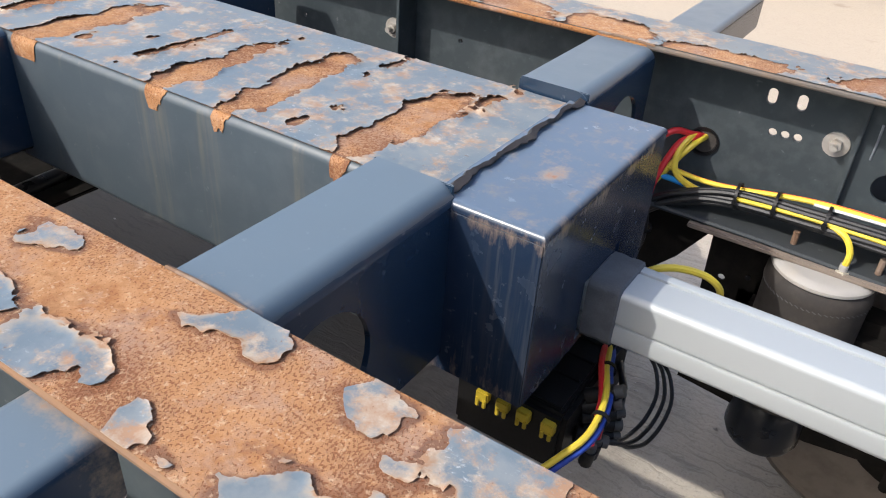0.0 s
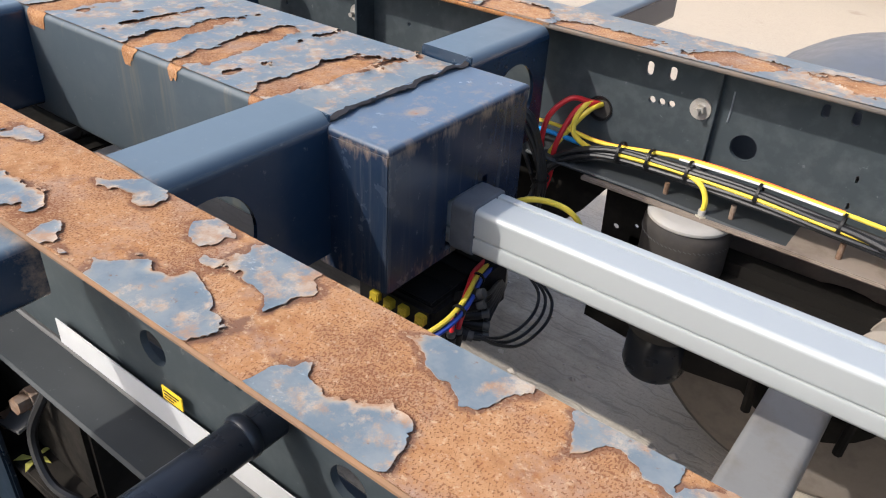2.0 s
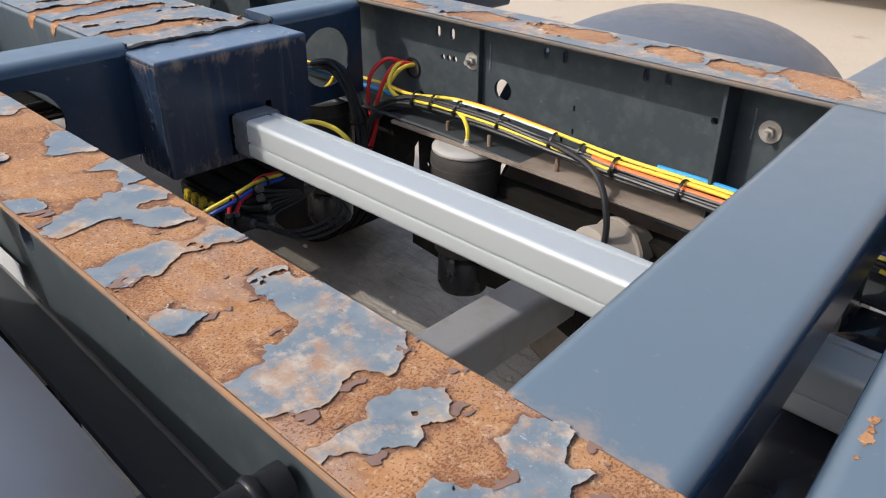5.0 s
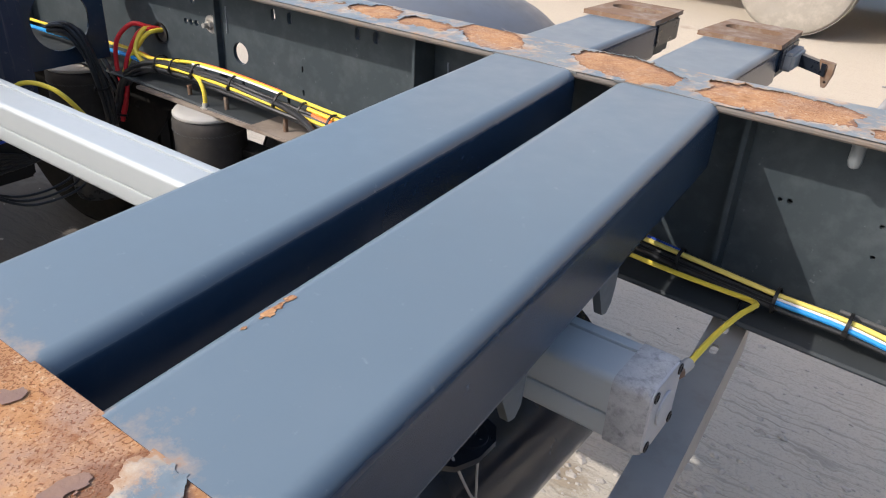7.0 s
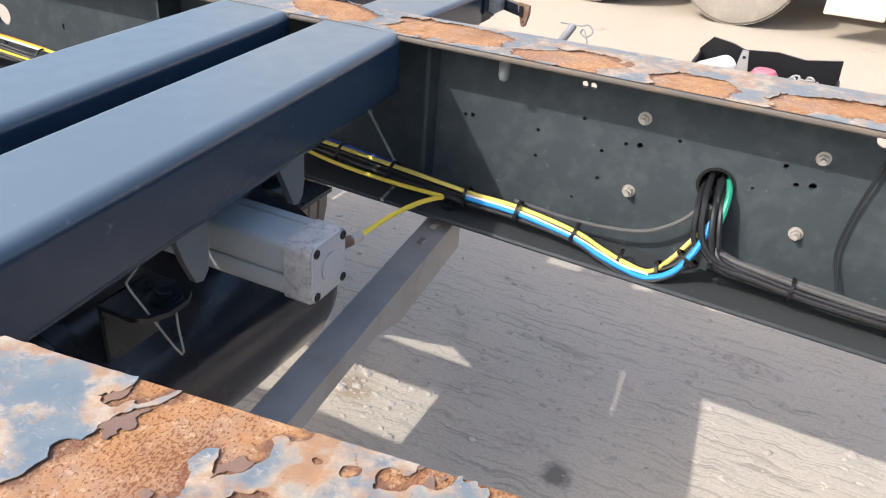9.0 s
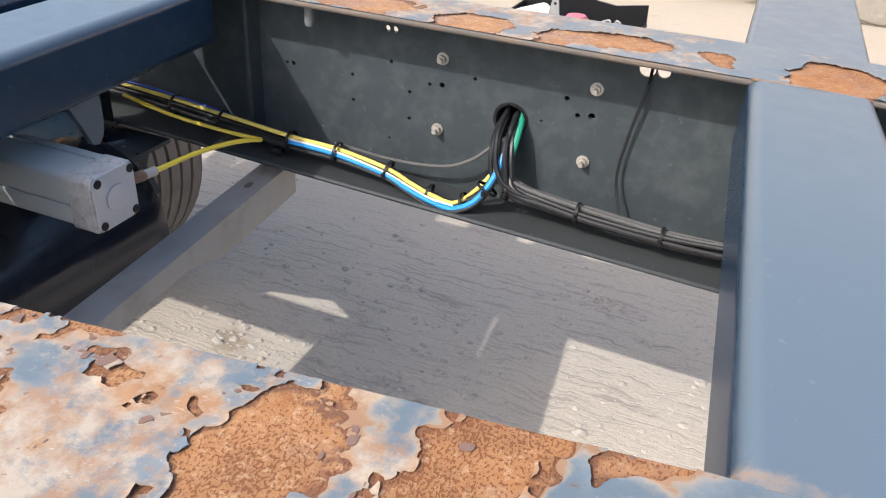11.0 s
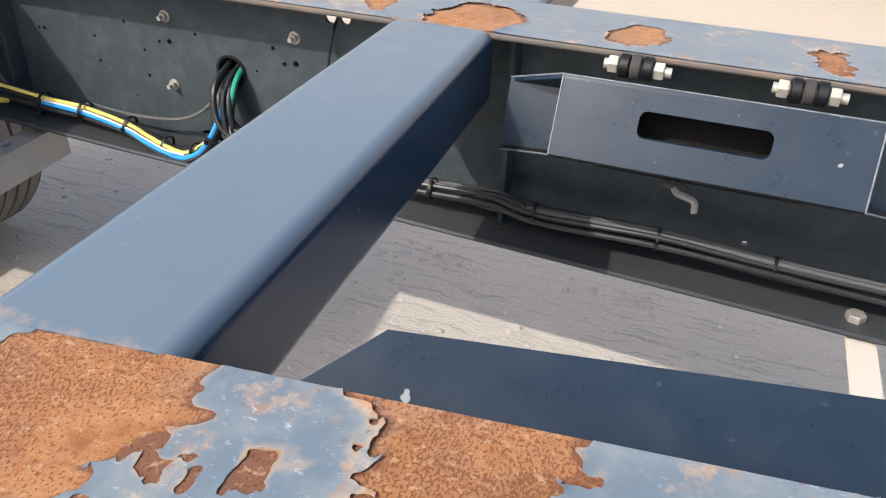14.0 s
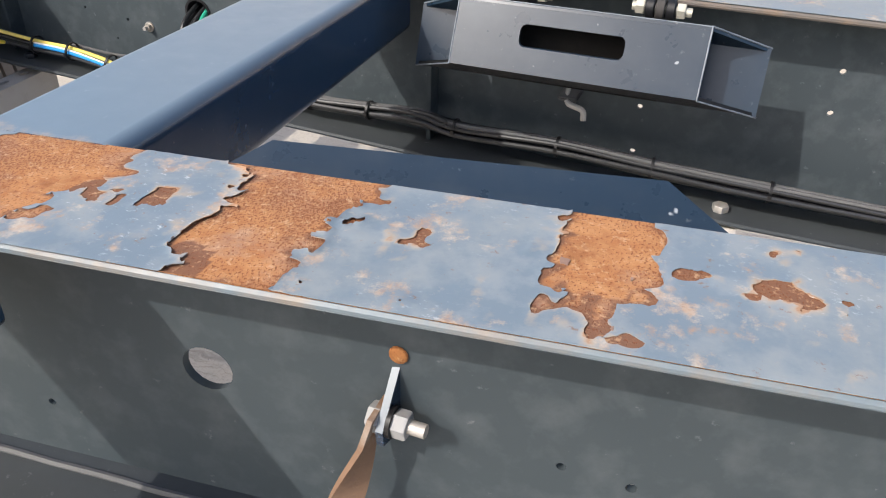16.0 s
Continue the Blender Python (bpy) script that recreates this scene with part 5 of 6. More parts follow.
# ---- air springs ----
def make_spring(x, y, top):
    s = thing("air_spring", (x, y, top - 0.5), "dusty black rubber air spring with a pale top plate", "air spring", "air springs")
    bm = lathe((x, y, top), (0, 0, -1), [(0.018, 0.088), (0.03, 0.097), (0.05, 0.098), (0.065, 0.096), (0.16, 0.096), (0.165, 0.0985), (0.17, 0.096), (0.28, 0.094), (0.32, 0.085), (0.34, 0.05)], 36)
    part("bellow", bm, M_RUBBER, s)
    part("top_plate", lathe((x, y, top), (0, 0, -1), [(0, 0.076), (0.004, 0.089), (0.010, 0.094), (0.016, 0.094), (0.021, 0.088)], 36), M_BEIGE, s, "pale dusty top plate")
    stitch = bmesh.new()
    for k in range(60):
        a = 2 * math.pi * k / 60
        c, n = math.cos(a), math.sin(a)
        rod((x + 0.0975 * c, y + 0.0975 * n, top - 0.052), (x + 0.0975 * math.cos(a + 0.07), y + 0.0975 * math.sin(a + 0.07), top - 0.056), 0.0012, seg=4, bm=stitch)
    part("bead_ring", stitch, M_DUSTY, s)
    part("piston", lathe((x, y, top - 0.33), (0, 0, -1), [(0, 0.06), (0.02, 0.075), (0.1, 0.078), (0.12, 0.07)], 28), M_DARK, s)
    f = part("air_fitting", hexagon((x + 0.03, y - 0.03, top), (0, 0, 1), 0.014, 0.012), M_ZINC, s)
    part("collar", rod((x + 0.03, y - 0.03, top + 0.012), (x + 0.03, y - 0.03, top + 0.024), 0.008, seg=12), M_BEIGE, f)
    return s


make_spring(0.615, 1.035, 0.905)
make_spring(-0.01, 1.035, 0.905)
hang = part("spring_carrier", block(0.36, 1.45, 0.99, 1.17, 0.905, 0.9145, 0.002), M_LEDGE, chassis, "rust-stained carrier strip above the air spring")
for x in (0.55, 0.70, 0.92):
    part("stud", rod((x, 1.03, 0.912), (x, 1.03, 0.95), 0.006, seg=8), M_RBRN, hang)
part("hanger_plate", plate([(0.08, 0.915), (0.385, 0.915), (0.392, 0.86), (0.335, 0.775), (0.255, 0.69), (0.15, 0.64), (0.08, 0.66)], [circle(0.20, 0.80, 0.010, 12)], lambda u, v, d: (u, 1.085 + d, v), 0.008), M_GRIMESHADE, chassis, "dark suspension hanger plate")
part("hanger_plate", plate([(0.40, 0.915), (0.53, 0.915), (0.52, 0.66), (0.48, 0.60), (0.41, 0.62)], [circle(0.44, 0.78, 0.008, 10), circle(0.49, 0.80, 0.006, 10)], lambda u, v, d: (u, 1.06 + d, v), 0.008), M_GRIMESHADE, chassis, "dark suspension hanger plate")

# ---- running gear below ----
axle = thing("axle", (0.96, 0.5, GROUND + 0.3), "grey steel trailer axle with brake parts", "axle")
part("axle_beam", hull(bmesh.new(), [[(0.96 + u, y, 0.66 + v) for u, v in round_rect(0.125, 0.125, 0.02)] for y in (-0.45, 1.5)]), M_AXLE, axle, "dull grey square axle beam")
part("brake_chamber", lathe((1.08, 0.96, 0.755), (0.35, 0.9, -0.1), [(-0.02, 0.05), (0.0, 0.082), (0.06, 0.085), (0.07, 0.092), (0.085, 0.092), (0.095, 0.085), (0.15, 0.07), (0.16, 0.03)], 28), M_DUST, axle, "dust-caked brake chamber")
part("chamber_clamp", lathe((1.105, 1.025, 0.748), (0.35, 0.9, -0.1), [(0, 0.094), (0.004, 0.098), (0.014, 0.098), (0.018, 0.094)], 28), M_DUST, axle)
part("trailing_arm", hull(bmesh.new(), [[(x, 1.06 + a, z + b) for a, b in ((-0.045, -0.03), (0.045, -0.03), (0.045, 0.03), (-0.045, 0.03))] for x, z in ((0.42, 0.56), (0.7, 0.53), (1.0, 0.57), (1.5, 0.70))]), M_GRIMESHADE, axle)
part("suspension_beam", block(0.48, 1.48, 1.03, 1.15, 0.60, 0.80, 0.03), M_GRIMESHADE, axle, "grimy suspension beam")
part("damper", rod((1.22, 0.98, 0.60), (1.38, 1.0, 0.90), 0.035, seg=16), M_GRIMESHADE, axle)
part("brake_drum", lathe((0.945, 1.16, 0.53), (0, 1, 0), [(0, 0.12), (0.02, 0.2), (0.16, 0.21), (0.17, 0.1)], 32), M_GRIMESHADE, axle)
part("u_bolt", hose([(0.86, 0.98, 0.50), (0.86, 0.98, 0.73), (0.96, 0.98, 0.755), (1.06, 0.98, 0.73), (1.06, 0.98, 0.50)], 0.011, 8, 6), M_GRIMESHADE, axle)


def make_tyre(name, x, y, r, w, rim, label, group):
    t = thing(name, (x, y, GROUND), label, "wheel", group)
    z = GROUND + r
    shape = [(-w / 2, r * 0.60), (-w / 2 + 0.004, r * 0.72), (-w / 2 + 0.005, r * 0.86), (-w / 2 + 0.02, r * 0.955), (-w / 2 + 0.045, r * 0.985)]
    step = (w - 0.07) / 6
    for k in range(6):
        c = -w / 2 + 0.035 + step * k
        shape += [(c, r), (c + step - 0.013, r), (c + step - 0.011, r - 0.016), (c + step - 0.002, r - 0.016)]
    shape += [(w / 2 - 0.033, r * 0.985), (w / 2 - 0.02, r * 0.955), (w / 2 - 0.005, r * 0.86), (w / 2 - 0.004, r * 0.72), (w / 2, r * 0.60)]
    part("tyre", lathe((x, y, z), (0, 1, 0), shape, 48), rim[0], t)
    part("rim", lathe((x, y, z), (0, -1, 0), [(-0.02, r * 0.62), (w / 2 - 0.004, r * 0.61), (w / 2 - 0.02, r * 0.56), (w / 2 - 0.07, r * 0.50), (w / 2 - 0.09, r * 0.30), (w / 2 - 0.05, r * 0.26), (w / 2 - 0.02, r * 0.24), (w / 2 - 0.015, 0.02)], 40), rim[1], t)
    for k in range(10):
        a = 2 * math.pi * k / 10
        part("wheel_nut", hexagon((x + r * 0.33 * math.cos(a), y - w / 2 + 0.085, z + r * 0.33 * math.sin(a)), (0, -1, 0), 0.017, 0.03), rim[2], t)
    return t


make_tyre("wheel", 0.945, 1.44, 0.455, 0.38, (M_TREAD, M_DARK, M_RBRN), "dark dusty trailer wheel beside the rail", "trailer wheels")


def make_fender(x, y0, y1, top, r, square, wide, dome, label, group):
    """An arched shell with a rolled lip; square below 1 flattens its top."""
    cp = lambda a: math.copysign(abs(math.cos(a)) ** square, math.cos(a))
    sp = lambda a: abs(math.sin(a)) ** square
    f = thing("mudguard", (x, (y0 + y1) / 2, top - r), label, "mudguard", group)
    rings, lips, n = [], ([], []), 30
    for k in range(n + 1):
        a = radians(12 + 156 * k / n)
        rr = r * (1.0 - 0.10 * square * max(0, math.sin(a)) ** 6)
        ring = []
        for t in (0.0, 0.006):
            line = []
            for s in range(-1, 14):
                v = min(1.0, max(0.0, s / 12))
                y = y0 + t + (y1 - y0 - 2 * t) * v
                q = rr - t - (dome + r * 0.25 if s in (-1, 13) else dome * abs(2 * v - 1) ** 3)
                line.append((x + q * wide * cp(a), y, top - r + q * sp(a)))
            if t == 0:
                lips[0].append((line[0][0], line[0][1] - 0.002, line[0][2]))
                lips[1].append((line[-1][0], line[-1][1] + 0.002, line[-1][2]))
            ring += line if t == 0 else line[::-1]
        rings.append(ring)
    shell = part("shell", hull(bmesh.new(), rings), M_FENDER, f)
    for lip in lips:
        part("rolled_lip", hose(lip, 0.007, 8, 2), M_FENDER, shell)
    return f


M_FENDER = simple("black_mudguard", (0.108, 0.118, 0.136), 0.42, 0, 0.2, 10, 0.12, (0.10, 0.10, 0.10))
make_tyre("wheel", -0.62, 1.44, 0.455, 0.38, (M_GRIMESHADE, M_DARK, M_RBRN), "dark dusty trailer wheel beside the rail", "trailer wheels")
guard = make_fender(0.955, 1.23, 1.78, 1.280, 0.50, 1.0, 1.0, 0.06, "black plastic mudguard beyond the rail", "mudguards")
part("mounting_flat", hull(bmesh.new(), [[(x, y, z) for y, z in ((1.30, t), (1.60, t), (1.60, t - 0.02), (1.30, t - 0.02))] for x, t in ((0.60, 1.125), (0.665, 1.165), (0.80, 1.185))]), M_FENDER, guard)
make_fender(0.99, -0.78, -0.240, 1.18, 0.48, 0.62, 1.3, 0.04, "black plastic mudguard outside the near rail", "mudguards")

make_tyre("wheel", 0.965, -0.46, 0.45, 0.42, (M_GRIMESHADE, M_DARK, M_RBRN), "black grimy trailer wheel outside the near rail", "trailer wheels")

# air tank under the beams
tank = thing("air_tank", (1.75, 0.4, 0.58), "dark painted air tank with brown weather streaks under the crossbeams", "tank")
TX, TZ, TR = 1.728, 0.748, 0.184
part("shell", lathe((TX, -0.10, TZ), (0.02, 1, 0), [(-0.04, 0.02), (-0.036, 0.08), (-0.02, 0.14), (0.0, 0.172), (0.04, TR), (0.90, TR), (0.94, 0.172), (0.955, 0.14), (0.968, 0.08), (0.972, 0.02)], 64), M_TANK, tank)
part("weld_seam", lathe((TX, -0.062, TZ), (0.02, 1, 0), [(0, TR), (0.003, TR + 0.0025), (0.008, TR + 0.0025), (0.011, TR)], 64, caps=False), M_TANK, tank)
part("strap", lathe((TX, 0.27, TZ), (0.02, 1, 0), [(0, TR + 0.001), (0.001, TR + 0.004), (0.037, TR + 0.004), (0.038, TR + 0.001)], 64, caps=False), M_DARK, tank, "black steel strap")
part("tank_bracket", plate([(1.86, 0.310), (1.925, 0.310), (1.946, 0.322), (1.958, 0.350), (1.958, 0.385), (1.945, 0.406), (1.92, 0.414), (1.86, 0.414)], [], lambda u, v, d: (u, v, 0.985 - d), 0.008), M_DARK, tank, "black bracket plate with rounded corners")
part("bracket_leg", block(1.858, 1.866, 0.311, 0.413, 0.88, 0.985, 0.002), M_DARK, tank)
part("tank_washer", lathe((1.928, 0.372, 0.985), (0, 0, 1), [(0, 0.024), (0.004, 0.024), (0.005, 0.021)], 24), M_DARK, tank)
part("tank_bolt", hexagon((1.928, 0.372, 0.990), (0, 0, 1), 0.011, 0.008), M_DARK, tank, "grey bolt head")
part("bent_wire", hose([(1.955, 0.335, 1.122), (1.952, 0.340, 1.092), (1.948, 0.337, 1.085), (1.940, 0.305, 1.058), (1.938, 0.302, 1.046), (1.938, 0.325, 0.995), (1.940, 0.378, 0.884), (1.943, 0.374, 0.940), (1.946, 0.371, 0.990)], 0.0017, 6, 4), M_GALV, tank, "thin pale bent wire")

# ---- hoses and looms ----
def loom(name, at, label, lines, ties, group=""):
    """lines: (material, part name, radius, points); ties: (place, radius, direction)."""
    t = thing(name, at, label, "cables", group)
    for mat, nm, r, pts in lines:
        part(nm, hose(pts, r), mat, t)
    for p, r, d in ties:
        q = part("cable_tie", lathe(Vector(p) - Vector(d).normalized() * 0.003, d, [(0, r), (0.0, r + 0.0025), (0.006, r + 0.0025), (0.006, r)], 14, caps=False), M_BLACK, t)
        a, b = frame_of(d)
        part("tie_head", block(p[0] - 0.004, p[0] + 0.004, p[1] - r - 0.006, p[1] - r + 0.001, p[2] - 0.006, p[2] + 0.004, 0.001), M_BLACK, q)
    return t


def shift(pts, dy, dz, wob=0.0, seed=0):
    rng = random.Random(seed)
    return [(x + rng.uniform(-wob, wob), y + dy + rng.uniform(-wob, wob), z + dz + rng.uniform(-wob, wob)) for x, y, z in pts]


A = [(0.235, 1.02, 0.84), (0.275, 1.025, 0.915), (0.345, 1.03, 0.958), (0.43, 1.035, 0.978), (0.56, 1.035, 0.985), (0.73, 1.03, 0.985), (0.90, 1.03, 0.978), (1.08, 1.035, 0.965), (1.28, 1.04, 0.962), (1.45, 1.045, 0.958), (1.60, 1.05, 0.955)]
B = [(-0.3, 1.05, 0.96), (0.05, 1.05, 0.965), (0.25, 1.05, 0.97), (0.38, 1.045, 0.965), (0.56, 1.045, 0.990), (0.73, 1.04, 0.995), (0.90, 1.04, 0.988), (1.08, 1.045, 0.975), (1.28, 1.05, 0.972), (1.45, 1.052, 0.968), (1.60, 1.055, 0.965)]
rows = []
SPREAD = ((-0.004, 0.010), (-0.012, 0.009), (0.004, -0.002), (-0.010, -0.004), (-0.018, -0.006), (-0.004, -0.013), (-0.013, -0.015), (0.006, -0.016))
for k, (dy, dz) in enumerate(SPREAD):
    rows.append((M_CABLE, "cable", 0.0058, shift(A, dy, dz, 0.003, k)))
rows += [
    (M_YELLOW, "yellow_hose", 0.0047, shift(B, 0.000, 0.018, 0.001, 20)), (M_YELLOW, "yellow_hose", 0.0042, shift(A[3:8], -0.017, 0.003, 0.001, 21)),
    (M_AMBER, "amber_hose", 0.0052, shift([(1.0, 1.042, 0.981)] + B[7:], -0.012, 0.012, 0.001, 22)), (M_ORANGE, "orange_hose", 0.0056, shift([(1.02, 1.042, 0.980)] + B[7:], -0.019, 0.002, 0.001, 23)),
    (M_ORANGE, "red_hose", 0.0045, shift(B[:7], 0.012, 0.014, 0.001, 24)), (M_BLUE, "blue_hose", 0.0062, shift(B[:4], -0.004, -0.002, 0.0, 25)), (M_BLUE, "blue_hose", 0.0056, shift([(1.17, 1.047, 0.973)] + B[8:], 0.012, 0.020, 0.001, 26)),
    (M_WHITE, "white_cable", 0.0028, shift(B[4:7], -0.005, 0.016, 0.001, 27)),
    (M_RED, "red_hose", 0.0066, [(0.31, WEB_Y + 0.02, 1.035), (0.305, 1.09, 1.052), (0.27, 1.06, 1.058), (0.235, 1.03, 1.01), (0.232, 1.02, 0.93), (0.255, 1.02, 0.85), (0.25, 1.0, 0.78)]),
    (M_RED, "red_hose", 0.0066, [(0.32, WEB_Y + 0.02, 1.035), (0.31, 1.09, 1.048), (0.285, 1.065, 1.03), (0.265, 1.03, 0.95), (0.265, 1.02, 0.87), (0.25, 1.0, 0.79)]),
    (M_YELLOW, "yellow_hose", 0.0066, [(0.325, WEB_Y + 0.02, 1.04), (0.315, 1.085, 1.038), (0.29, 1.06, 1.0), (0.255, 1.03, 0.93), (0.245, 1.02, 0.86)]),
    (M_YELLOW, "yellow_hose", 0.0066, [(0.318, WEB_Y + 0.02, 1.03), (0.306, 1.085, 1.05), (0.293, 1.06, 1.02), (0.300, 1.045, 0.985), (0.345, 1.04, 0.965), (0.43, 1.03, 0.97)]),
    (M_YELLOW, "yellow_hose", 0.0060, [(0.585, 1.025, 0.985), (0.625, 1.01, 0.982), (0.645, 1.005, 0.955), (0.645, 1.005, 0.918)]),
    (M_CABLE, "black_hose", 0.0078, [(0.80, 1.025, 0.985), (0.95, 1.01, 0.985), (1.06, 0.985, 0.962), (1.115, 0.96, 0.88), (1.12, 0.95, 0.78)]),
    (M_CABLE, "cable", 0.006, [(0.24, 1.02, 0.86), (0.21, 1.0, 0.95), (0.15, 1.0, 1.0), (0.05, 1.02, 1.0), (-0.1, 1.03, 0.98)]),
    (M_CABLE, "cable", 0.006, [(0.23, 1.02, 0.83), (0.19, 1.0, 0.93), (0.12, 1.0, 0.985), (0.02, 1.02, 0.985), (-0.1, 1.03, 0.97)]),
    (M_YELLOW, "yellow_hose", 0.006, [(0.09, 1.01, 0.985), (0.08, 1.0, 0.96), (0.05, 0.99, 0.93)]),
]
loom("hose_loom", (0.7, 1.03, 0.93), "black, yellow, red and blue hoses tied along the rail", rows,
     [((x, 1.034, z), 0.0245, (1, 0, d)) for x, z, d in ((0.43, 0.980, 0.1), (0.50, 0.985, 0.05), (0.59, 0.988, 0), (0.74, 0.989, 0), (0.905, 0.983, -0.05), (0.985, 0.977, -0.05), (1.08, 0.970, -0.05), (1.25, 0.967, 0))], "hose looms")
drop = [(0.245, 1.02, 0.87), (0.235, 1.0, 0.80), (0.22, 0.92, 0.74), (0.25, 0.78, 0.76), (0.30, 0.68, 0.80)]
arch = [(0.16, 0.885, 1.055), (0.215, 0.892, 1.064), (0.252, 0.903, 1.052), (0.276, 0.918, 1.00), (0.287, 0.928, 0.94), (0.286, 0.938, 0.87), (0.270, 0.955, 0.79)]
loom("cable_arch", (0.25, 0.92, 0.79), "black cables arching out of the crossbeam's opening", [(M_CABLE, "cable", 0.0062, shift(arch, 0.013 * math.cos(1.26 * k), 0.008 * math.sin(1.26 * k), 0.004, 90 + k)) for k in range(5)], [((0.286, 0.934, 0.905), 0.020, (0, 0.1, -1))], "hose looms")
loom("cable_drop", (0.25, 0.85, 0.75), "black cables hanging down behind the end box", [(M_CABLE, "cable", 0.006, shift(drop, 0.012 * math.cos(k), 0.012 * math.sin(k), 0.006, 40 + k)) for k in range(6)] + [(M_YELLOW, "yellow_hose", 0.006, [(0.33, 0.62, 0.93), (0.40, 0.66, 1.0), (0.47, 0.70, 0.995), (0.49, 0.75, 0.93), (0.40, 0.85, 0.80)])], [((0.24, 1.0, 0.80), 0.02, (0, 0.3, 1))], "hose looms")

C = [(1.60, 1.045, 0.952), (1.73, 1.047, 0.946), (1.93, 1.045, 0.930), (2.105, 1.045, 0.918), (2.22, 1.042, 0.916), (2.34, 1.035, 0.902), (2.40, 1.03, 0.882), (2.45, 1.027, 0.868), (2.50, 1.027, 0.866), (2.545, 1.035, 0.895), (2.575, 1.06, 0.955), (2.580, 1.09, 1.01), (2.575, WEB_Y + 0.03, 1.05)]
cols = [(M_PALE, "yellow_hose", 0.0048, -0.004, 0.011, C[:9] + [(2.53, 1.065, 0.885), (2.565, 1.095, 0.935)]), (M_BLUE, "blue_hose", 0.0060, -0.012, 0.001, C[3:11] + [(2.574, 1.085, 1.0)]), (M_NAVY, "navy_hose", 0.0030, 0.008, 0.013, C[:3]), (M_WHITE, "white_hose", 0.0024, -0.013, 0.007, C[3:9]),
        (M_CABLE, "cable", 0.0065, -0.004, -0.011, C), (M_CABLE, "cable", 0.006, 0.010, -0.008, C), (M_CABLE, "cable", 0.006, 0.010, 0.004, C), (M_CABLE, "cable", 0.0055, -0.013, -0.008, C)]
rows = [(mat, nm, r, shift(pts, dy, dz, 0.0015, 60 + i)) for i, (mat, nm, r, dy, dz, pts) in enumerate(cols)]
rows.append((M_GREEN, "green_hose", 0.006, [(2.56, 1.045, 0.91), (2.592, 1.06, 0.97), (2.599, 1.09, 1.03), (2.588, WEB_Y + 0.03, 1.05)]))
UP = [(2.76, 1.055, 0.900), (2.68, 1.05, 0.906), (2.615, 1.045, 0.918), (2.585, 1.05, 0.950), (2.572, 1.075, 1.01), (2.568, WEB_Y + 0.03, 1.045)]
for k in range(6):
    rows.append((M_CABLE, "cable", 0.0058, shift(UP, 0.010 * math.cos(2.1 * k), 0.006 * math.sin(2.1 * k), 0.004, 120 + k)[:3] + [(x + 0.020 * math.cos(1.05 * k), y + 0.01 * math.sin(1.05 * k), z + 0.012 * math.sin(1.9 * k)) for x, y, z in UP[3:]]))
rows.append((M_YELLOW, "yellow_hose", 0.0046, [(1.66, 1.03, 0.940), (1.80, 1.015, 0.926), (1.93, 1.0, 0.926), (2.02, 0.990, 0.930), (2.070, 0.972, 0.940), (2.093, 0.940, 0.955), (2.096, 0.90, 0.970), (2.091, 0.84, 0.984), (2.086, 0.75, 0.997), (2.083, 0.645, 1.004)]))
loom("hose_loom", (2.2, 1.04, 0.88), "yellow and blue hoses tied to black cables along the rail", rows, [((x, 1.040, z), 0.0215, d) for x, z, d in ((1.80, 0.940, (1, 0, -0.07)), (1.93, 0.930, (1, 0, -0.07)), (2.105, 0.918, (1, 0, 0)), (2.22, 0.916, (1, 0, -0.06)), (2.34, 0.902, (1, 0, -0.25)), (2.435, 0.872, (1, 0, -0.2)), (2.515, 0.870, (1, 0, 0.4)), (2.56, 0.915, (0.5, 0.3, 1)))], "hose looms")
part("grommet", lathe((2.570, WEB_Y, 1.038), (0, -1, 0), [(-0.012, 0.030), (0.004, 0.036), (0.004, 0.030), (-0.012, 0.026)], 28, caps=False), M_BLACK, web)
part("grommet", lathe((0.322, WEB_Y, 1.032), (0, -1, 0), [(-0.012, 0.026), (0.004, 0.031), (0.004, 0.026), (-0.012, 0.022)], 28, caps=False), M_BLACK, web)

D = [(2.572, 1.085, 1.0), (2.585, 1.06, 0.945), (2.625, 1.055, 0.918), (2.68, 1.055, 0.910), (2.78, 1.055, 0.900), (2.92, 1.055, 0.892), (3.05, 1.055, 0.896), (3.18, 1.05, 0.903), (3.28, 1.05, 0.886), (3.50, 1.05, 0.889), (3.70, 1.05, 0.880), (3.93, 1.05, 0.874), (4.4, 1.05, 0.865), (5.2, 1.05, 0.85)]
rows = [(M_CABLE if k % 3 else M_DUSTY, "cable", 0.0048 if k % 2 else 0.0058, shift(D, 0.018 * math.cos(2.4 * k), 0.012 * math.sin(2.4 * k), 0.003, 80 + k)) for k in range(9)]
rows += [(M_DUSTY, "cable", 0.004, [(2.575, WEB_Y + 0.03, 1.03), (2.545, 1.09, 0.985), (2.50, 1.08, 0.945), (2.44, 1.075, 0.922), (2.33, 1.07, 0.915), (2.2, 1.065, 0.925)]),
         (M_CABLE, "cable", 0.0055, [(2.575, WEB_Y + 0.03, 1.04), (2.590, 1.08, 0.98), (2.60, 1.065, 0.94), (2.64, 1.06, 0.92), (2.72, 1.055, 0.905)]),
         (M_CABLE, "cable", 0.0055, [(3.13, 1.045, 0.905), (3.19, 1.04, 0.918), (3.25, 1.04, 0.905), (3.2, 1.035, 0.89), (3.14, 1.04, 0.893)]),
         (M_CABLE, "cable", 0.003, [(2.822, WEB_Y + 0.02, 1.185), (2.823, 1.105, 1.15), (2.805, 1.105, 1.05), (2.80, 1.10, 0.97), (2.82, 1.08, 0.91)])]
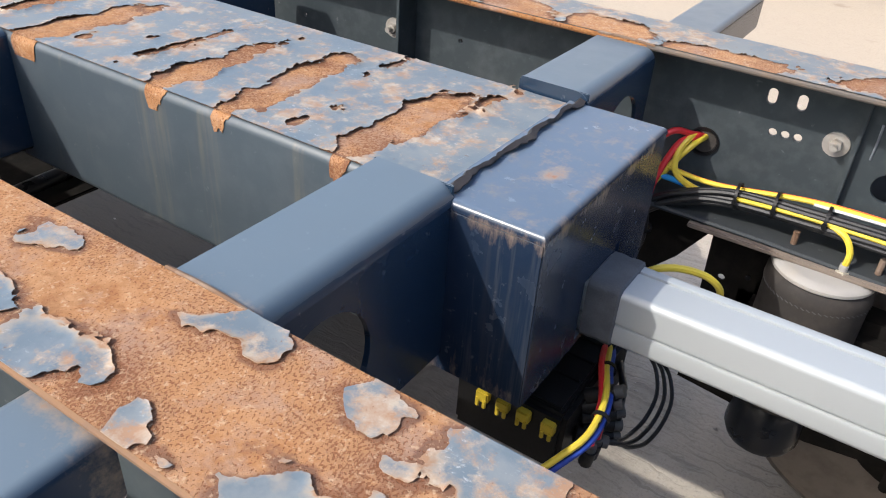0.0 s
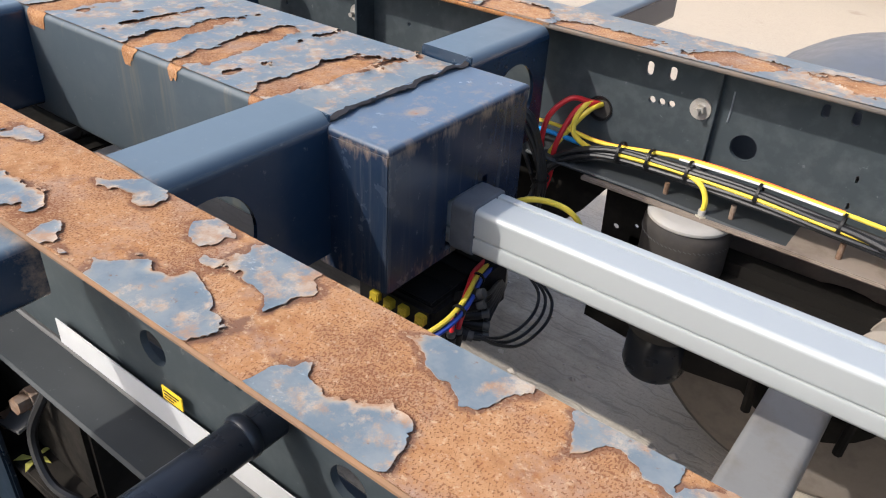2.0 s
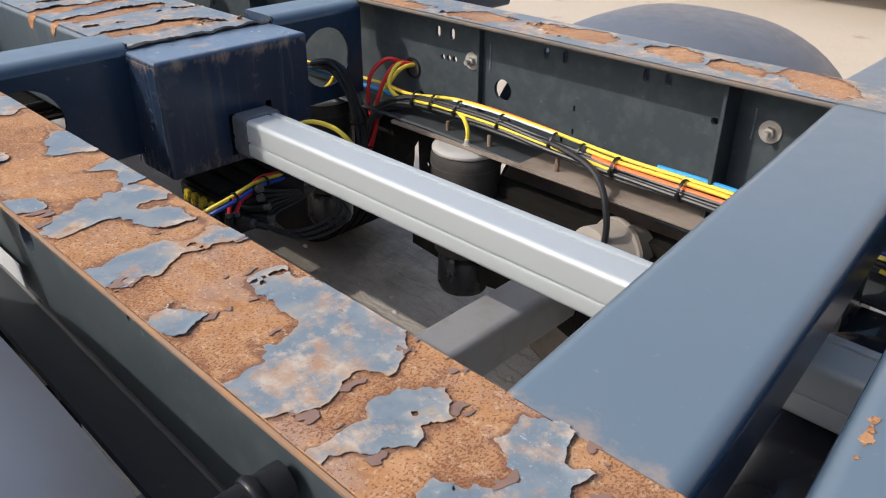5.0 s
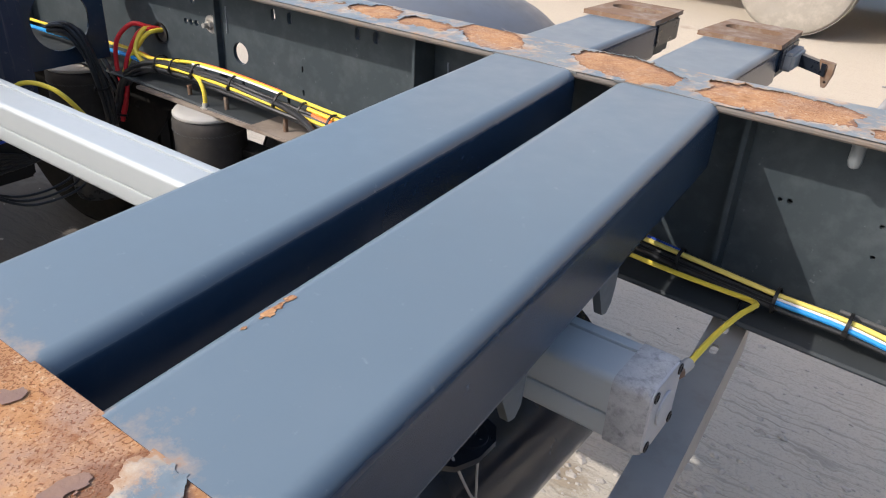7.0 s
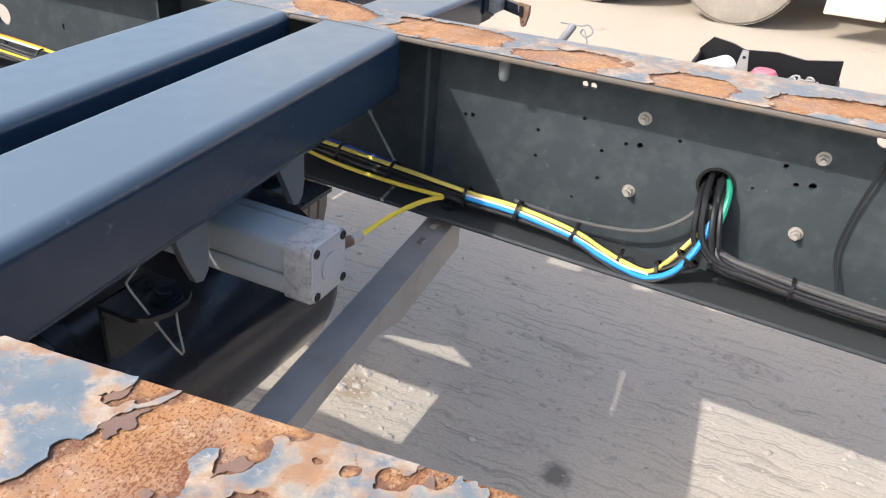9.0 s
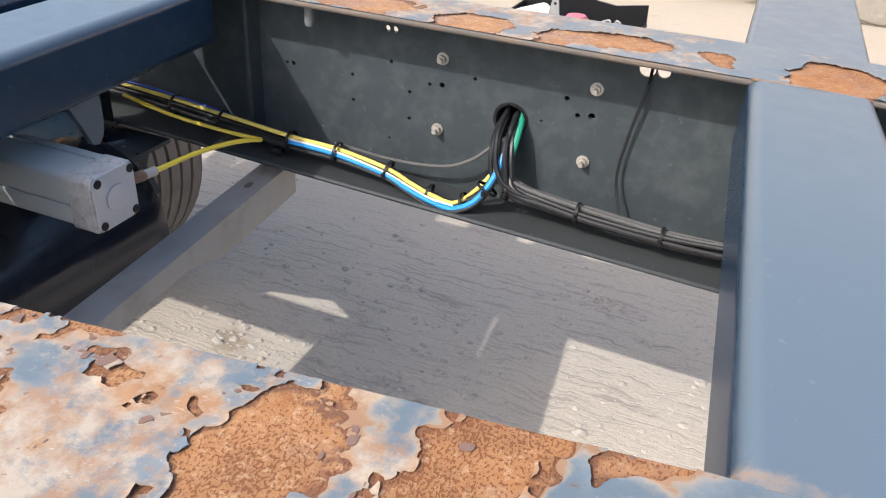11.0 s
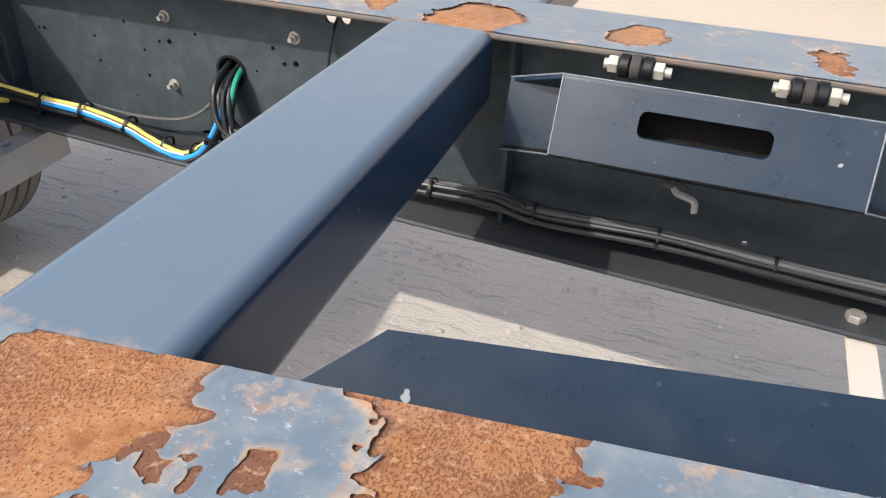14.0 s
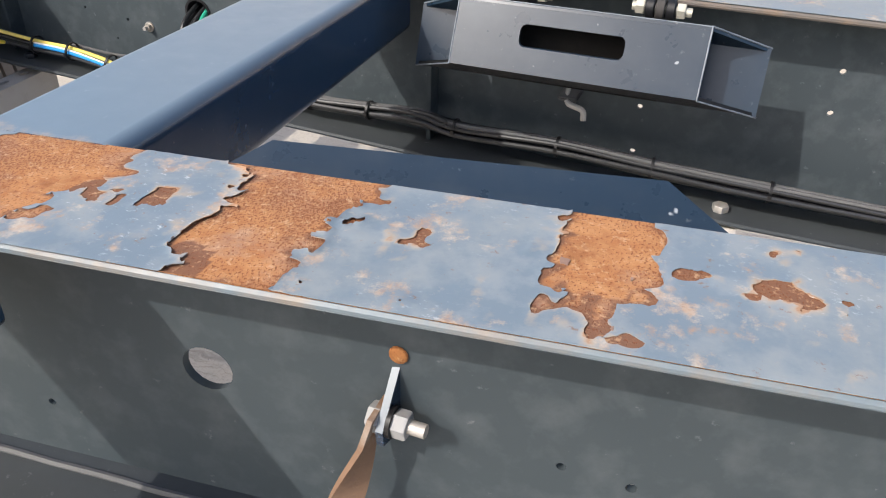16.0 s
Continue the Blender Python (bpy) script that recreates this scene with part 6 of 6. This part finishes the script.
loom("cable_loom", (3.2, 1.05, 0.85), "dusty black cable bundle lying on the lower flange", rows, [((x, 1.052, z), 0.020, (1, 0, -0.03)) for x, z in ((2.60, 0.917), (2.745, 0.903), (2.91, 0.893), (3.06, 0.896), (3.27, 0.889), (3.50, 0.889), (3.70, 0.880), (3.93, 0.874))], "hose looms")

# ---- valve block under the end box ----
vb = thing("valve_block", (0.36, 0.46, 0.80), "black brake valve block with yellow connectors under the end box", "valve")
part("body", block(0.25, 0.435, 0.365, 0.62, 0.80, 0.915, 0.008), M_BLACK, vb)
part("cover", block(0.262, 0.425, 0.375, 0.61, 0.915, 0.922, 0.004), M_BLACK, vb)
for k in range(3):
    part("cover_rib", block(0.27, 0.42, 0.44 + 0.05 * k, 0.444 + 0.05 * k, 0.9215, 0.927, 0.001), M_BLACK, vb)
for k in range(4):
    x = 0.288 + 0.035 * k + (0.006 if k == 3 else 0)
    q = part("connector", block(x + 0.004, x + 0.025, 0.352, 0.3665, 0.881, 0.901, 0.002), M_CLIP, vb, "yellow connector clip")
    for d in (0.006, 0.018):
        part("clip_tooth", block(x + d, x + d + 0.006, 0.349, 0.3535, 0.874, 0.888, 0.001), M_CLIP, q)
for (xa, ya, za), (xb, yb, zb) in (((0.435, 0.44, 0.905), (0.485, 0.455, 0.933)), ((0.435, 0.435, 0.886), (0.487, 0.456, 0.909)), ((0.435, 0.43, 0.872), (0.487, 0.474, 0.877)),
                                   ((0.435, 0.445, 0.848), (0.487, 0.48, 0.842)), ((0.44, 0.406, 0.856), (0.485, 0.429, 0.846)), ((0.44, 0.435, 0.832), (0.487, 0.478, 0.818))):
    m = Vector((xa, ya, za)).lerp(Vector((xb, yb, zb)), 0.78)
    q = part("air_fitting", rod((xa, ya, za), tuple(m), 0.0125, seg=14), M_BLACK, vb, "push-in air fitting")
    part("collar", rod(tuple(m), (xb, yb, zb), 0.0100, seg=12), M_DUSTY, q)
for x, y, z in ((0.48, 0.363, 0.885), (0.48, 0.384, 0.881)):
    q = part("air_fitting", rod((x, y, z), (x - 0.004, y + 0.002, z - 0.03), 0.0105, seg=14), M_BLACK, vb, "push-in air fitting")
    part("collar", rod((x, y, z), (x, y, z + 0.010), 0.0085, seg=12), M_DUSTY, q)
TRIO = [(0.36, 0.66, 0.875), (0.40, 0.599, 0.899), (0.42, 0.557, 0.915), (0.44, 0.493, 0.929), (0.465, 0.432, 0.937), (0.475, 0.388, 0.932), (0.475, 0.345, 0.924), (0.46, 0.313, 0.909), (0.42, 0.26, 0.87), (0.36, 0.20, 0.83)]
lines = [
    (M_YELLOW, "yellow_hose", 0.0052, TRIO), (M_NAVY, "blue_hose", 0.0052, [(x + 0.006, y + 0.004, z - 0.010) for x, y, z in TRIO]),
    (M_RED, "red_hose", 0.0050, [(x - 0.008, y - 0.002, z + 0.004) for x, y, z in TRIO[:4]] + [(0.462, 0.425, 0.929), (0.470, 0.393, 0.919), (0.475, 0.374, 0.912), (0.48, 0.363, 0.890)]),
    (M_RED, "red_hose", 0.0050, [(x - 0.010, y + 0.006, z - 0.004) for x, y, z in TRIO[:4]] + [(0.470, 0.426, 0.917), (0.475, 0.407, 0.916), (0.48, 0.388, 0.898), (0.48, 0.384, 0.884)]),
]
LOOP = [(0.485, 0.429, 0.846), (0.50, 0.445, 0.838), (0.51, 0.474, 0.813), (0.52, 0.536, 0.775), (0.525, 0.598, 0.766), (0.52, 0.661, 0.768), (0.50, 0.709, 0.775), (0.48, 0.712, 0.80), (0.44, 0.715, 0.82), (0.38, 0.70, 0.85)]
for k in range(3):
    lines.append((M_CABLE, "black_hose", 0.0036, [(x - 0.012 * k * min(1, i / 3), y - 0.010 * k * min(1, i / 4), z + 0.010 * k * min(1, i / 3)) for i, (x, y, z) in enumerate(LOOP)]))
for k in range(6):
    f = k / 5
    lines.append((M_CABLE, "cable", 0.0045, [(0.482, 0.457 + 0.02 * f, 0.925 - 0.085 * f), (0.475, 0.49 + 0.01 * f, 0.911 - 0.06 * f), (0.45, 0.549 + 0.02 * f, 0.884 - 0.04 * f), (0.42, 0.624 + 0.014 * f, 0.853 - 0.017 * f), (0.36, 0.72, 0.83)]))
for k in range(6):
    x = 0.28 + 0.03 * k
    lines.append((M_CABLE, "cable", 0.0055, [(x + 0.01, 0.325, 0.84), (x + 0.02, 0.30, 0.80), (x - 0.01, 0.27 + 0.01 * k, 0.76), (x - 0.05, 0.32, 0.72)]))
valve_hoses = loom("valve_hoses", (0.45, 0.5, 0.7), "coloured air hoses plugged into the valve block", lines, [((0.442, 0.493, 0.924), 0.012, (0.3, -1, 0.1)), ((0.478, 0.386, 0.928), 0.011, (0.1, -1, -0.15))], "hose looms")

for ob in (vb, valve_hoses):
    ob.location += Vector((-0.045, 0.04, -0.045))

M_CREAM = simple("cream_strap", (0.62, 0.57, 0.50), 0.7, 0, 0.1, 14, 0.1)

# ---- near side parts ----
ST = [(0.560, 1.106), (1.392, 1.045)]
for x, z in ST:
    t = part("stay_tube", rod((x, -0.101, z), (x - 0.03, -0.75, z - 0.03), 0.0235, seg=20), M_DARK, chassis, "black painted stay tube")
    part("weld_collar", lathe((x - 0.002, -0.135, z), (0, -1, 0), [(0, 0.024), (0.004, 0.0265), (0.010, 0.0265), (0.014, 0.024)], 20), M_DARK, t)
part("guard_plate", block(-1.6, 0.012, -0.212, -0.200, 0.50, 0.955, 0.004), M_NAVYP, chassis, "dark navy plate standing outside the lower flange")
# added dark mass that stands in for the shade below the rail
part("shade_filler", block(-3.0, 0.42, -0.60, -0.02, 0.40, 0.58, 0.03), M_GRIMESHADE, chassis, "dark block added to fill the shade under the rail")
hanger = part("suspension_hanger", block(-0.35, 0.17, -0.145, -0.05, 0.45, 0.913, 0.008), M_GRIMESHADE, chassis, "oily dark suspension hanger")
part("ledge", block(-0.32, 0.16, -0.195, -0.140, 0.690, 0.708, 0.004), M_GRIMESHADE, hanger)
part("clip_plate", hull(bmesh.new(), [[(x, -0.147, z), (x, -0.185, z - 0.012), (x, -0.185, z - 0.018), (x, -0.147, z - 0.006)] for x, z in ((-0.045, 0.775), (0.035, 0.805))]), M_DUSTY, hanger, "dusty bent clip")
for x, z in ((0.035, 0.842), (-0.16, 0.835), (-0.05, 0.755)):
    b = part("bolt", hexagon((x, -0.144, z), (0.1, -1, 0.1), 0.021, 0.016), M_RBRN, hanger, "rusty bolt")
    part("nut", hexagon((x + 0.0016, -0.160, z + 0.0016), (0.1, -1, 0.1), 0.016, 0.020), M_RBRN, b)
part("brake_hose", hose([(0.10, -0.15, 0.90), (0.06, -0.175, 0.80), (0.10, -0.185, 0.73), (0.15, -0.165, 0.70), (0.17, -0.10, 0.62)], 0.008, 8, 6), M_CABLE, hanger)
leaf = bmesh.new()
for k in range(5):
    a = 2 * math.pi * k / 5
    hull(leaf, [[(0.13, -0.28, 0.80), (0.13 + 0.02 * math.cos(a), -0.28 + 0.02 * math.sin(a), 0.806), (0.13 + 0.033 * math.cos(a + 0.3), -0.28 + 0.033 * math.sin(a + 0.3), 0.801), (0.13 + 0.018 * math.cos(a + 0.6), -0.28 + 0.018 * math.sin(a + 0.6), 0.804)], [(0.13, -0.28, 0.799), (0.13 + 0.02 * math.cos(a), -0.28 + 0.02 * math.sin(a), 0.805), (0.13 + 0.033 * math.cos(a + 0.3), -0.28 + 0.033 * math.sin(a + 0.3), 0.800), (0.13 + 0.018 * math.cos(a + 0.6), -0.28 + 0.018 * math.sin(a + 0.6), 0.803)]])
bmesh.ops.translate(leaf, verts=leaf.verts, vec=(-0.112, 0.112, -0.0895))
solo("dry_leaf", leaf, simple("yellow_leaf", (0.42, 0.40, 0.09), 0.7, 0, 0.3, 60, 0.1), "yellowish dry leaf caught on the hanger ledge", "leaf")

strap = thing("hanger_strap", (3.57, 0.06, 0.85), "twisted brown steel strap bolted to a tab on the web", "bracket")
part("tab", hull(bmesh.new(), [[(3.556 + d, y, z) for y, z in ((0.112, 1.088), (0.100, 1.094), (0.045, 1.03), (0.048, 1.01), (0.075, 1.0), (0.112, 1.05))] for d in (0, 0.008)]), M_PAINT, strap)
part("bolt_head", hexagon((3.556, 0.064, 1.03), (-1, 0, 0), 0.016, 0.014), M_AXLE, strap)
part("weld_rust", lathe((3.563, 0.0872, 1.0965), (0, -1, 0), [(0, 0.0105), (0.002, 0.0095), (0.0035, 0.006), (0.004, 0.001)], 14), M_DEEP, strap, "rusty weld blob")
part("washer", lathe((3.564, 0.064, 1.03), (1, 0, 0), [(0, 0.017), (0.005, 0.017)], 18), M_BLACK, strap)
part("nut", hexagon((3.569, 0.064, 1.03), (1, 0, 0), 0.015, 0.015), M_AXLE, strap)
part("thread", rod((3.584, 0.064, 1.03), (3.602, 0.064, 1.03), 0.0075, seg=12), M_BOLT, strap)
rings = []
for k in range(15):
    s = k / 14
    c = Vector((3.552 - 0.055 * s, 0.062 - 0.06 * s, 1.045 - 0.24 * s))
    a = radians(90 * min(1, max(0, (s - 0.15) / 0.5)))
    u = Vector((math.sin(a), math.cos(a), 0)) * 0.019
    n = Vector((math.cos(a), -math.sin(a), 0)) * 0.003
    rings.append([c - u - n, c + u - n, c + u + n, c - u + n])
part("strip", hull(bmesh.new(), rings), M_RBRN, strap)

part("hook", hose([(3.50, 1.10, 1.0), (3.505, 1.07, 0.995), (3.515, 1.045, 0.99), (3.545, 1.035, 0.985), (3.55, 1.033, 0.965)], 0.006, 8, 6), M_BEIGE, chassis, "pale bent cable hook")
part("hook_plate", block(3.488, 3.530, 1.050, 1.119, 0.992, 1.0, 0.003), M_DUSTY, chassis)
part("cross_strap", block(3.836, 3.885, 0.36, 1.12, 0.793, 0.799, 0.002), M_CREAM, chassis, "flat cream strap under the rails")
part("flange_bolt", hexagon((3.847, 1.045, z_low(3.847)), (0, 0, 1), 0.017, 0.014), M_BOLT, chassis)
part("flange_bolt", hexagon((2.06, 1.05, z_low(2.06)), (0, 0, 1), 0.016, 0.013), M_DARK, chassis)

# ---- tool tray beyond the rail ----
tray = thing("tool_tray", (2.6, 1.55, 1.05), "black plastic tray holding rolls and a chain beyond the rail", "tray")
bm = bmesh.new()
wall = [(2.43, 1.165), (2.455, 1.195), (2.50, 1.188), (2.53, 1.178), (2.60, 1.185), (2.66, 1.178), (2.735, 1.190), (2.74, 1.10), (2.43, 1.10)]
plate(wall, [], lambda u, v, d: (u, 1.60 + d, v), 0.008, bm)
block(2.43, 2.74, 1.46, 1.60, 1.09, 1.10, 0.003, bm)
block(2.43, 2.438, 1.46, 1.60, 1.10, 1.16, 0.002, bm)
block(2.732, 2.74, 1.46, 1.60, 1.10, 1.15, 0.002, bm)
block(2.43, 2.74, 1.455, 1.463, 1.10, 1.13, 0.002, bm)
part("body", bm, M_BLACK, tray)
solo("white_roll", rod((2.46, 1.49, 1.135), (2.50, 1.56, 1.14), 0.03, seg=20), M_WHITE, "white plastic roll lying in the tray", "roll")
solo("pink_roll", lathe((2.585, 1.53, 1.10), (0, 0, 1), [(0, 0.030), (0.05, 0.030), (0.06, 0.022), (0.062, 0.012)], 22), M_PINK, "faded pink lidded roll standing in the tray", "roll")
chain = bmesh.new()
rng = random.Random(8)
for k in range(26):
    p = Vector((2.68 + rng.uniform(-0.04, 0.04), 1.53 + rng.uniform(-0.04, 0.04), 1.115 + rng.uniform(0, 0.035)))
    a, b = frame_of((rng.uniform(-1, 1), rng.uniform(-1, 1), rng.uniform(-1, 1)))
    loop = [p + 0.013 * math.cos(t) * a + 0.008 * math.sin(t) * b for t in [2 * math.pi * i / 8 for i in range(9)]]
    hose(loop, 0.0028, 5, 2, chain)
solo("steel_chain", chain, M_GALV, "heap of grey steel chain in the tray", "chain")
part("tray_post", plate([(2.515, 1.10), (2.56, 1.10), (2.543, 1.20), (2.530, 1.20)], [circle(2.537, 1.185, 0.004, 8)], lambda u, v, d: (u, 1.50 + d, v), 0.006), M_GALV, tray)

# ---- vehicle parked behind ----
lorry = thing("parked_lorry", (2.0, 8.0, GROUND), "dust-covered lorry parked across the yard", "lorry")
for x in (0.62, 1.98, 3.95):
    make_tyre("wheel", x, 7.35, 0.52, 0.30, (M_TYRE, M_RIM, M_RBRN), "dusty pale lorry wheel with a dished rim", "lorry wheels")
part("chassis_rail", block(-4.0, 9.0, 7.5, 7.58, 0.72, 0.98, 0.01), M_RIM, lorry)
part("body", block(-4.0, 9.0, 7.2, 9.7, 1.25, 3.6, 0.04), M_RIM, lorry, "pale dusty body")
for x in (0.62, 1.98, 3.95):
    part("axle_beam", rod((x, 7.4, 0.58), (x, 9.4, 0.58), 0.07, seg=14), M_RBRN, lorry)
    part("spring_pack", hose([(x - 0.5, 7.62, 0.85), (x, 7.62, 0.66), (x + 0.5, 7.62, 0.85)], 0.045, 8, 8), M_RBRN, lorry)
part("mudflap", block(2.72, 3.2, 7.22, 7.24, 0.28, 0.95, 0.008), M_RIM, lorry, "pale dusty mudflap")
part("far_skirt", block(-4.0, 9.0, 9.3, 9.4, 0.2, 1.3, 0.02), M_GRIMESHADE, lorry)
